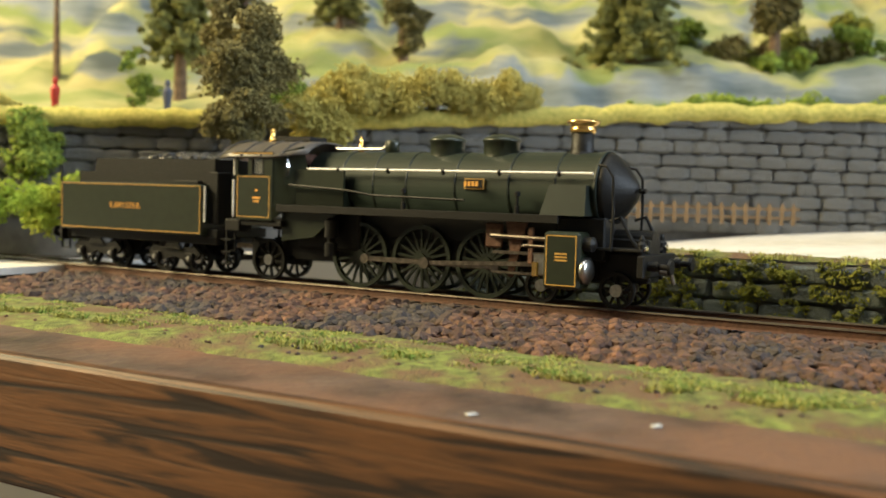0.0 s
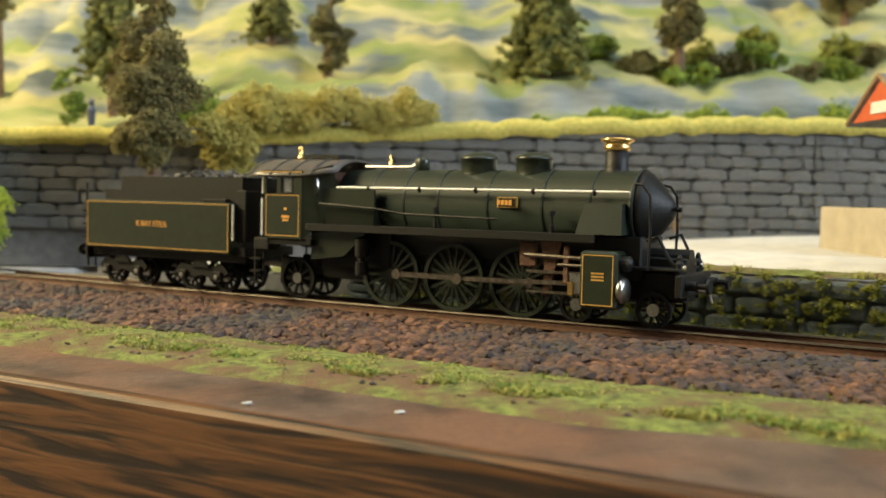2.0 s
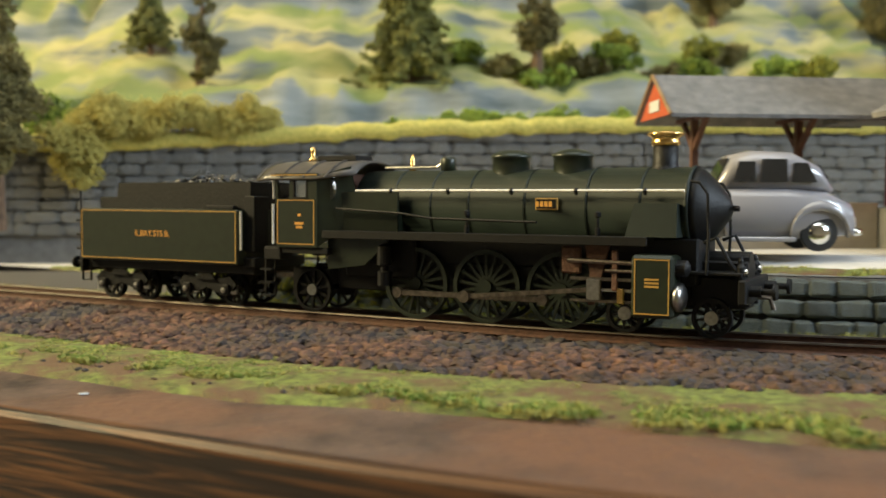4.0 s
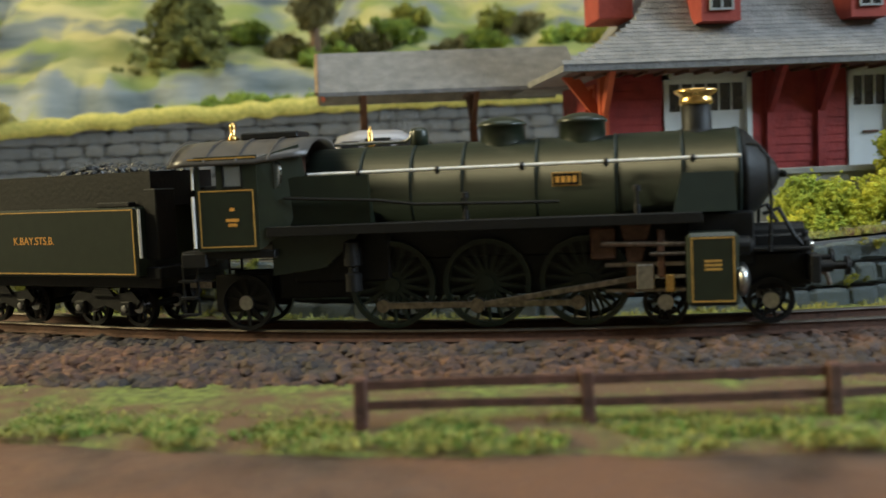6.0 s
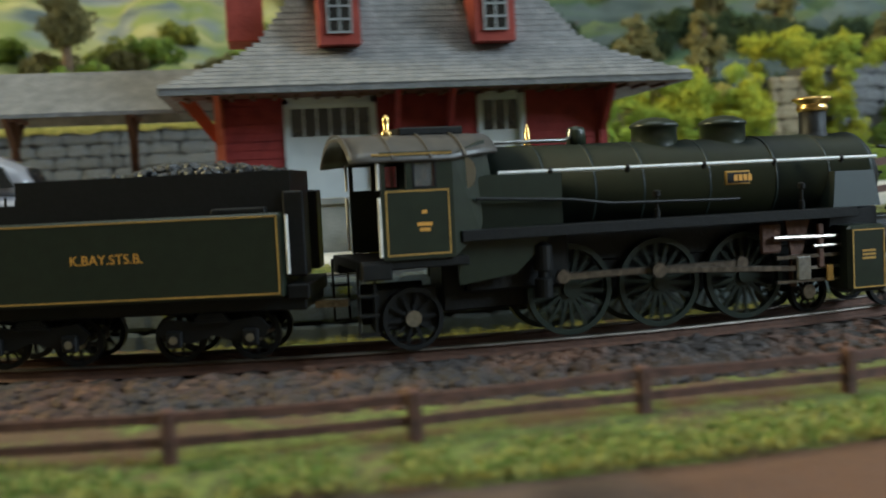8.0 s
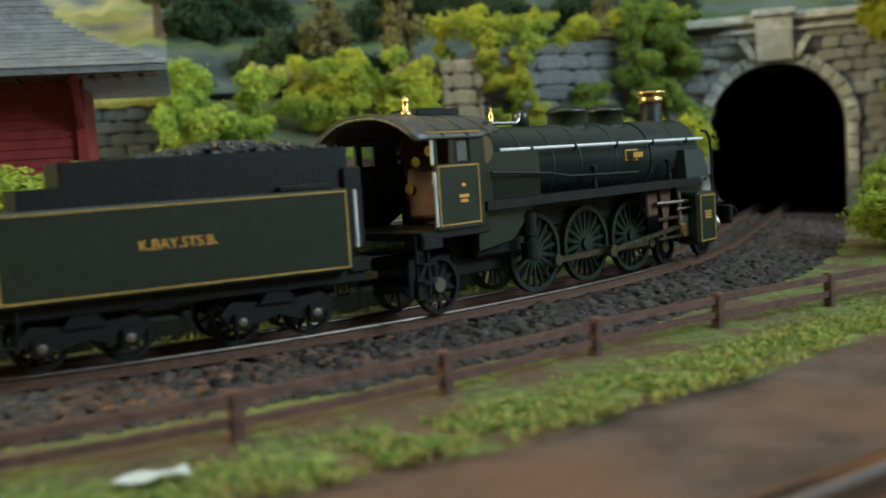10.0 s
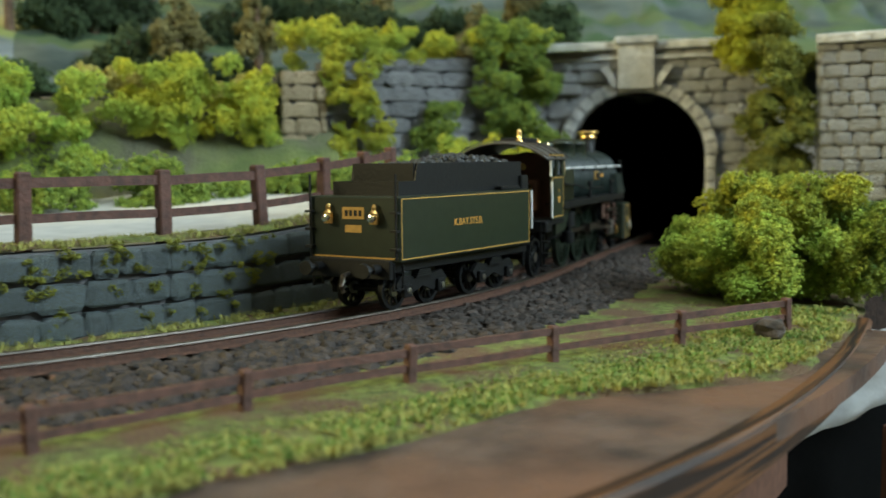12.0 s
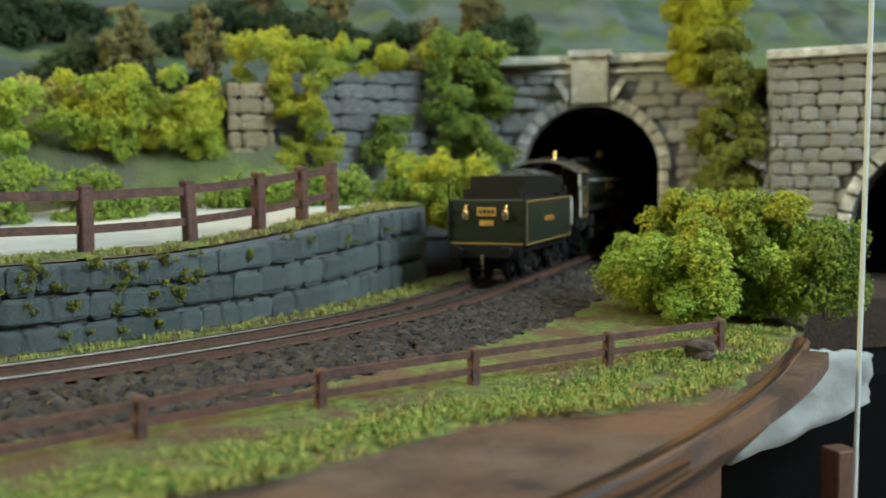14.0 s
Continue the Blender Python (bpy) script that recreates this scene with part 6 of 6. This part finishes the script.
tree("small thin conifer high on the slope", -22, 712, 148, 2.0, 196, droop_crown(R, -22, 712, 160, 196, 26, 5), 2.6, LEAF_FIR, 6)
tree("slender olive tree beside the tall tree", -205, 690, 128, 2.0, 190, leafy_crown(R, -205, 690, 160, 196, 16, 10), 2.6, LEAF_OLIVE, 7)
tree("dark leafy tree high on the green slope", 420, 742, 170, 3.0, 240, leafy_crown(R, 420, 742, 196, 240, 32, 14), 3.0, LEAF_OLIVE, 8)
tree("dark brown leafy tree on the far slope", 690, 760, 130, 3.0, 230, leafy_crown(R, 690, 760, 190, 240, 34, 14), 3.0, LEAF_OLIVE, 9)
tree("dark leafy tree above the portal", 560, 720, 130, 3.0, 230, leafy_crown(R, 560, 720, 176, 240, 40, 16), 3.2, LEAF_OLIVE, 10)

# bushes round the wall
bush("olive green bush behind the wall walk", leafy_crown(R, -137, 616, 86, 114, 17, 7), 2.4, LEAF_GREEN, 20)
bush("straw coloured hedge spilling over the wall top", scatter_blobs(R, -34, 82, 514, 526, 80, 90, 26, 8, 13), 1.9, LEAF_STRAW, 21)
bush("olive bush hanging on the wall face", scatter_blobs(R, -40, -5, 506, 516, 56, 80, 9, 8, 13), 2.4, LEAF_STRAW, 22)
bush("small dark green bush at the tree foot", [(18, 632, 100, 10, 8, 7), (34, 634, 99, 9, 7, 6), (6, 632, 98, 7, 6, 5)], 2.2, LEAF_GREEN, 23)
bush("green bush on the wall walk", scatter_blobs(R, -70, -38, 560, 572, 78, 96, 8, 8, 12), 2.4, LEAF_GREEN, 24)
bush("yellow green bushes on the wall end", scatter_blobs(R, -235, -160, 520, 532, 68, 74, 10, 6, 9), 2.4, LEAF_STRAW, 25)
bush("olive bush hanging before the wall", scatter_blobs(R, -172, -152, 506, 516, 42, 66, 7, 6, 9), 2.4, LEAF_GREEN, 26)
bush("bright green bush beside the road", scatter_blobs(R, -232, -138, 486, 506, 12, 34, 30, 7, 11), 2.2, LEAF_FRESH, 27)
bush("low bushes along the cliff foot", scatter_blobs(R, 150, 420, 588, 606, 84, 96, 26, 6, 12), 2.6, LEAF_GREEN, 28)
# by the station
bush("bright yellow green bush below the platform", scatter_blobs(R, 426, 545, 254, 270, 4, 30, 46, 6, 11), 1.9, LEAF_BRIGHT, 30)
bush("bright yellow green bush at the platform end", scatter_blobs(R, 464, 540, 260, 278, 22, 46, 26, 6, 10), 1.9, LEAF_BRIGHT, 31)
bush("large green bushes behind the station", scatter_blobs(R, 536, 590, 466, 512, 34, 94, 40, 6, 11), 2.3, LEAF_FRESH, 32)
bush("dense green bushes on the slope", scatter_blobs(R, 600, 686, 486, 512, 58, 102, 40, 6, 10), 2.2, LEAF_BRIGHT, 33)
bush("mid green bushes along the road", scatter_blobs(R, 545, 715, 430, 458, 26, 44, 34, 7, 12), 2.2, LEAF_GREEN, 34)
bush("olive hedge along the top of the grass bank", scatter_blobs(R, 585, 680, 516, 530, 82, 94, 18, 6, 9), 2.3, LEAF_STRAW, 47)
bush("green bushes below the buff wall", scatter_blobs(R, 690, 770, 440, 480, 26, 46, 18, 8, 13), 2.4, LEAF_GREEN, 35)
bush("yellow green ivy hanging on the wing wall", scatter_blobs(R, 714, 744, 494, 506, 52, 110, 22, 5, 8), 2.1, LEAF_BRIGHT, 36)
bush("dense green ivy on the wing wall", scatter_blobs(R, 808, 852, 508, 526, 56, 126, 40, 5, 9), 2.1, LEAF_GREEN, 37)
bush("bright bushes on the wall top", scatter_blobs(R, 700, 850, 516, 545, 106, 126, 36, 6, 10), 2.2, LEAF_BRIGHT, 38)
bush("small ivy on the wing wall", scatter_blobs(R, 770, 790, 504, 514, 58, 78, 6, 6, 9), 2.2, LEAF_GREEN, 39)
bush("round yellowish bush before the wing wall", scatter_blobs(R, 760, 830, 440, 480, 28, 54, 30, 6, 10), 2.2, LEAF_BRIGHT, 40)
# by the portal and the pier
bush("tall bright yellow bush beside the portal", scatter_blobs(R, 932, 964, 446, 470, 104, 150, 38, 6, 11), 1.9, LEAF_YELLOW, 41)
bush("olive green climbing bush beside the pier", scatter_blobs(R, 940, 966, 424, 446, 34, 124, 50, 5, 9), 2.0, LEAF_PIER, 42)
bush("green bush at the pier foot", scatter_blobs(R, 905, 950, 380, 420, 2, 26, 20, 8, 13), 2.1, LEAF_GREEN, 43)
bush("big bright green bush at the board end", scatter_blobs(R, 822, 876, 264, 324, -2, 20, 84, 6, 10), 1.7, LEAF_FRESH, 44)
# top of the same bush: light from above put into a yellower leaf
bush("yellow green bush top at the board end, sunlight put into its colour", scatter_blobs(R, 836, 880, 266, 312, 18, 38, 48, 5, 8), 1.7, LEAF_BRIGHT, 45)
bush("dark green bush edge at the board end", scatter_blobs(R, 868, 888, 252, 285, -2, 24, 18, 8, 11), 1.7, LEAF_GREEN, 46)
# shrubs on the green shoulder of the slope and the wooded far slope
for k in range(14):
    bx, by = 205 + 19 * k + R.uniform(-9, 9), R.uniform(622, 690)
    bz = hill_height(bx, by)
    bush("soft green shrubs on the upper slope", scatter_blobs(R, bx - 16, bx + 16, by - 6, by + 6, bz + 2, bz + 9, 6, 6, 11), 3.4, (LEAF_GREEN, LEAF_PIER, LEAF_OLIVE)[k % 3], 160 + k)
for k in range(30):
    bx, by = 530 + 12.5 * k + R.uniform(-8, 8), R.uniform(575, 690)
    bz = hill_height(bx, by)
    if k % 4 == 0:
        tree("dark leafy tree on the wooded far slope", bx, by, bz, 2.6, bz + 62, leafy_crown(R, bx, by, bz + 24, bz + 60, 22, 12), 3.4, LEAF_DARK if k % 2 else LEAF_OLIVE, 80 + k)
    else:
        bush("dark green thicket on the wooded far slope", scatter_blobs(R, bx - 18, bx + 18, by - 8, by + 8, bz + 2, bz + 16, 8, 9, 16), 3.6, LEAF_DARK, 80 + k)


def wall_moss():
    """Ragged moss and creeping grass on the low wall's face."""
    rng = random.Random(63)
    spots = []
    for i in range(330):
        s = rng.uniform(-440, -230) if i < 250 else rng.gauss(205, 36) if i < 300 else rng.uniform(-200, 420)
        f = rng.random() ** 0.7
        x, y, _ = track(s, 44.2)
        spots.append((x, y, -5 + (low_wall_top(s) + 6) * f, rng.uniform(2, 6), 1.2, rng.uniform(1, 2.4)))
    me = blob_mesh("wall_moss", rng, spots, 1.3, LEAF_PIER, 0.3)
    tagged(new("wall_moss", me), "olive moss and creeping grass on the stone wall", "moss", kind="stuff")


wall_moss()


# ---- grass tufts ----
def tufts(name, label, rng, places, h, mat):
    verts, faces = [], []
    for x, y, z in places:
        for k in range(rng.randint(3, 6)):
            a = rng.uniform(0, 6.3)
            l = h * rng.uniform(0.5, 1.3)
            dx, dy = math.cos(a) * l * rng.uniform(0.2, 0.9), math.sin(a) * l * rng.uniform(0.2, 0.9)
            w = 0.22
            b = len(verts)
            sx, sy = -math.sin(a) * w, math.cos(a) * w
            ox, oy = rng.uniform(-0.8, 0.8), rng.uniform(-0.8, 0.8)
            for px, py, pz in ((x + ox - sx, y + oy - sy, z), (x + ox + sx, y + oy + sy, z), (x + ox + dx * 0.5 + sx * 0.7, y + oy + dy * 0.5 + sy * 0.7, z + l * 0.6), (x + ox + dx * 0.5 - sx * 0.7, y + oy + dy * 0.5 - sy * 0.7, z + l * 0.6), (x + ox + dx, y + oy + dy, z + l * 0.85)):
                verts.append((px * U, py * U, pz * U))
            faces += [[b, b + 1, b + 2, b + 3], [b + 3, b + 2, b + 4]]
    me = bpy.data.meshes.new(name)
    me.from_pydata(verts, [], faces)
    me.materials.append(mat)
    return tagged(new(name, me), label, "grass", kind="stuff")


def grass_places(rng, n, s0, s1, o0, o1, z):
    out = []
    while len(out) < n:
        s = rng.uniform(s0, s1)
        a, b = (o0(s), o1(s))
        o = rng.uniform(a, b)
        x, y, _ = track(s, o)
        if noise.noise((x / 14, y / 14, 3)) > -0.14 + 0.4 * rng.random() - 0.3 * smooth01(-200, 60, s):
            out.append((x, y, z(s) + rng.uniform(-0.4, 0.3)))
    return out


RG = random.Random(9)
tufts("grass_tufts", "short yellow green grass fibres on the front verge", RG, grass_places(RG, 27000, -640, 370, lambda s: -103 - 32 * smooth01(222, 290, s), lambda s: near_ballast(s) + 6, lambda s: -8.0), 1.7, TUFT)
tufts("grass_tufts", "fresh green grass fibres on the front verge", RG, grass_places(RG, 25000, -640, 370, lambda s: -100 - 32 * smooth01(222, 290, s), lambda s: near_ballast(s) - 1, lambda s: -8.0), 1.5, TUFT_GREEN)
tufts("grass_tufts", "grass fibres along the stone wall foot", RG, grass_places(RG, 1800, -500, 440, lambda s: 22, lambda s: 46, lambda s: -4.5), 2.2, TUFT)
tufts("grass_tufts", "grass fibres along the road edge", RG, grass_places(RG, 3000, -480, 440, lambda s: 48, lambda s: 64, lambda s: low_wall_top(s) + 1.2), 2.4, TUFT)


# ---- small things ----
def figurine(label, x, y, z, coat):
    f = thing("figurine", label, "figurine", "tiny figurines")
    bm = B()
    lathe(bm, [(1.6, 0), (2.0, 8), (2.3, 9), (2.6, 14), (1.4, 16), (1.1, 16.5), (1.7, 18), (1.3, 19.6), (0.4, 20.2)], (0, 0, 0), "z", 10)
    o = part("body", bm, coat, f)
    f.matrix_world = pose(x * U, y * U, z * U)


COAT_RED = material("red_paint", (0.5, 0.04, 0.03), 0.6)
COAT_BLUE = material("dark_blue_paint", (0.06, 0.07, 0.12), 0.6)
figurine("tiny plain red painted figurine on the wall walk", -166, 556, 72, COAT_RED)
figurine("tiny plain dark painted figurine on the wall walk", -108, 558, 73, COAT_BLUE)

bm = B()
lump(bm, (0, 0, 3.2), 5.0, random.Random(4), 0.75, 2)
rock = part("boulder", bm, BOULDER_STONE)
rock.matrix_world = pose(800 * U, 214 * U, -8 * U)
tagged(rock, "small grey boulder by the fence end", "boulder")
bm = B()
sheet(bm, [[(x * 2.4, y * 1.4, 0.5 * math.sin(x * 1.7 + y) + 0.5) for x in range(-2, 4)] for y in range(-1, 3)])
bmesh.ops.solidify(bm, geom=list(bm.faces), thickness=0.2)
scrap = part("paper_scrap", bm, DOOR_WHITE)
scrap.matrix_world = pose(533 * U, 112 * U, -6.2 * U, 0, 0, 10)
tagged(scrap, "crumpled white paper scrap on the grass", "paper scrap")
for x, y in ((23, 210), (60, 201)):
    bm = B()
    box(bm, -1.2, 1.2, -0.6, 0.6, 0, 0.4, 0.1)
    fl = part("white_fleck", bm, DOOR_WHITE)
    fl.matrix_world = pose(x * U, y * U, -9.9 * U, 0, 0, 30)
    tagged(fl, "tiny white fleck on the brown board", "fleck")

# string, plaster fascia and frame at the layout's end
bm = B()
tube(bm, [(0, 0, -260), (0, 0, 420)], 0.8, 8)
cord = part("string_line", bm, DOOR_WHITE)
cord.matrix_world = pose(860.6 * U, 217 * U, 0, 0, 0.7, 0)
tagged(cord, "taut white vertical cord at the layout end", "cord")
bm = B()
rows = []
for j in range(9):
    f = j / 8
    rows.append([(862 + 34 * g - 26 * f * (1 - g), 256 + 3 * noise.noise((g * 5, f * 4, 0)), -15 - 3 * g - (40 - 20 * g) * f + 1.5 * noise.noise((g * 6, f * 5, 7))) for g in [i / 9 for i in range(10)]])
sheet(bm, rows)
bmesh.ops.solidify(bm, geom=list(bm.faces), thickness=3)
tagged(part("plaster_fascia", bm, PLASTER, smooth=True), "rough white plaster fascia at the layout's end", "fascia", kind="structure")
# solid box, its black standing for shade in the open space below
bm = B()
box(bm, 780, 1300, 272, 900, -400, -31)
tagged(part("under_shade_box", bm, SHADE_BLACK), "solid black box painted as the shade under the layout", "underframe", kind="structure")
bm = B()
box(bm, 872, 881, 240, 250, -400, -50, 0.5)
tagged(part("frame_leg", bm, BROWN_POST), "brown wooden leg of the layout frame", "leg", kind="structure")
bm = B()
box(bm, 845, 1400, 318, 1000, -30, -8)
tagged(part("end_base", bm, EARTH), "earth brown base under the pier and portal", "base", kind="structure")
bm = B()
sheet(bm, [[(820 + 40 * i, 520 + 40 * j, 112 + 4 * noise.noise((i * 0.8, j * 0.8, 2)) + 3 * j) for i in range(16)] for j in range(12)])
tagged(part("hilltop", bm, HILL, smooth=True), "pale grassy hilltop over the tunnel", "hillside", kind="structure")


# ---- what moves ----
# place of the tender's front along the track, by time
RUN_T = [0.0, 0.5, 1.0, 1.5, 2.0, 2.5, 3.2, 5.3, 6.0, 6.5, 7.0, 7.5, 8.0, 8.5, 9.2, 11.3, 12.0, 12.5, 13.0, 13.5, 14.0]
RUN_S = [-557.6, -541.4, -523.8, -504.0, -482.6, -459.0, -421.3, -280.6, -225.6, -183.1, -138.4, -92.6, -45.0, 2.2, 68.4, 273.9, 342.4, 390.4, 433.4, 469.4, 496.4]


def run(t):
    """Smooth monotone place along the track at t (cubic Hermite)."""
    n = len(RUN_T)
    d = [(RUN_S[i + 1] - RUN_S[i]) / (RUN_T[i + 1] - RUN_T[i]) for i in range(n - 1)]
    m = [d[0]] + [(d[i - 1] * (RUN_T[i + 1] - RUN_T[i]) + d[i] * (RUN_T[i] - RUN_T[i - 1])) / (RUN_T[i + 1] - RUN_T[i - 1]) for i in range(1, n - 1)] + [d[-1]]
    i = max(j for j in range(n - 1) if RUN_T[j] <= t or j == 0)
    h = RUN_T[i + 1] - RUN_T[i]
    k = (t - RUN_T[i]) / h
    return ((2 * k ** 3 - 3 * k ** 2 + 1) * RUN_S[i] + (k ** 3 - 2 * k ** 2 + k) * h * m[i] + (3 * k ** 2 - 2 * k ** 3) * RUN_S[i + 1] + (k ** 3 - k ** 2) * h * m[i + 1])


def stand(s, back, front):
    """Pose of a vehicle whose origin is at s and whose pivots ride on the track."""
    a, b = track(s + back * TS), track(s + front * TS)
    dx, dy = b[0] - a[0], b[1] - a[1]
    h = math.atan2(dy, dx)
    ux, uy = math.cos(h), math.sin(h)
    return pose((a[0] - ux * back * TS) * U, (a[1] - uy * back * TS) * U, 0, 0, 0, math.degrees(h))


LOCO_AHEAD = 102.0 * TS


def motions():
    times = [round(0.2 * i, 1) for i in range(71)]
    walk(TENDER, [(t, stand(run(t), -67.5, -20)) for t in times])
    walk(LOCO, [(t, stand(run(t) + LOCO_AHEAD, -60, 60)) for t in times])
    fine = [round(i / 15, 4) for i in range(211)]
    s0 = run(0.0)
    for ob, r, x in LOCO_WHEELS + TENDER_WHEELS:
        walk(ob, [(t, pose(x * TS * U, 0, r * TS * U, 0, math.degrees((run(t) - s0) / (r * TS)) + PHASE, 0)) for t in fine])
    crank, r = 5.8, 12.8
    for ob, sy, kind in LOCO_RODS:
        rows = []
        for t in fine:
            a = (run(t) - s0) / (r * TS) + radians(PHASE) + (0 if sy < 0 else math.pi / 2)
            # crank pin turns clockwise as seen from the right side of the engine
            px, pz = crank * math.cos(a), -crank * math.sin(a)
            if kind == "coupling":
                rows.append((t, pose(px * TS * U, 0, (r + pz) * TS * U)))
            else:
                zc = 14.2
                dz = zc - (r + pz)
                tilt = math.asin(dz / 47)
                if kind == "connecting":
                    rows.append((t, pose(px * TS * U, 0, (r + pz) * TS * U, 0, -math.degrees(tilt), 0)))
                else:
                    rows.append((t, pose((px + 47 * math.cos(tilt)) * TS * U, 0, zc * TS * U)))
        walk(ob, rows)


PHASE = 8.0
motions()
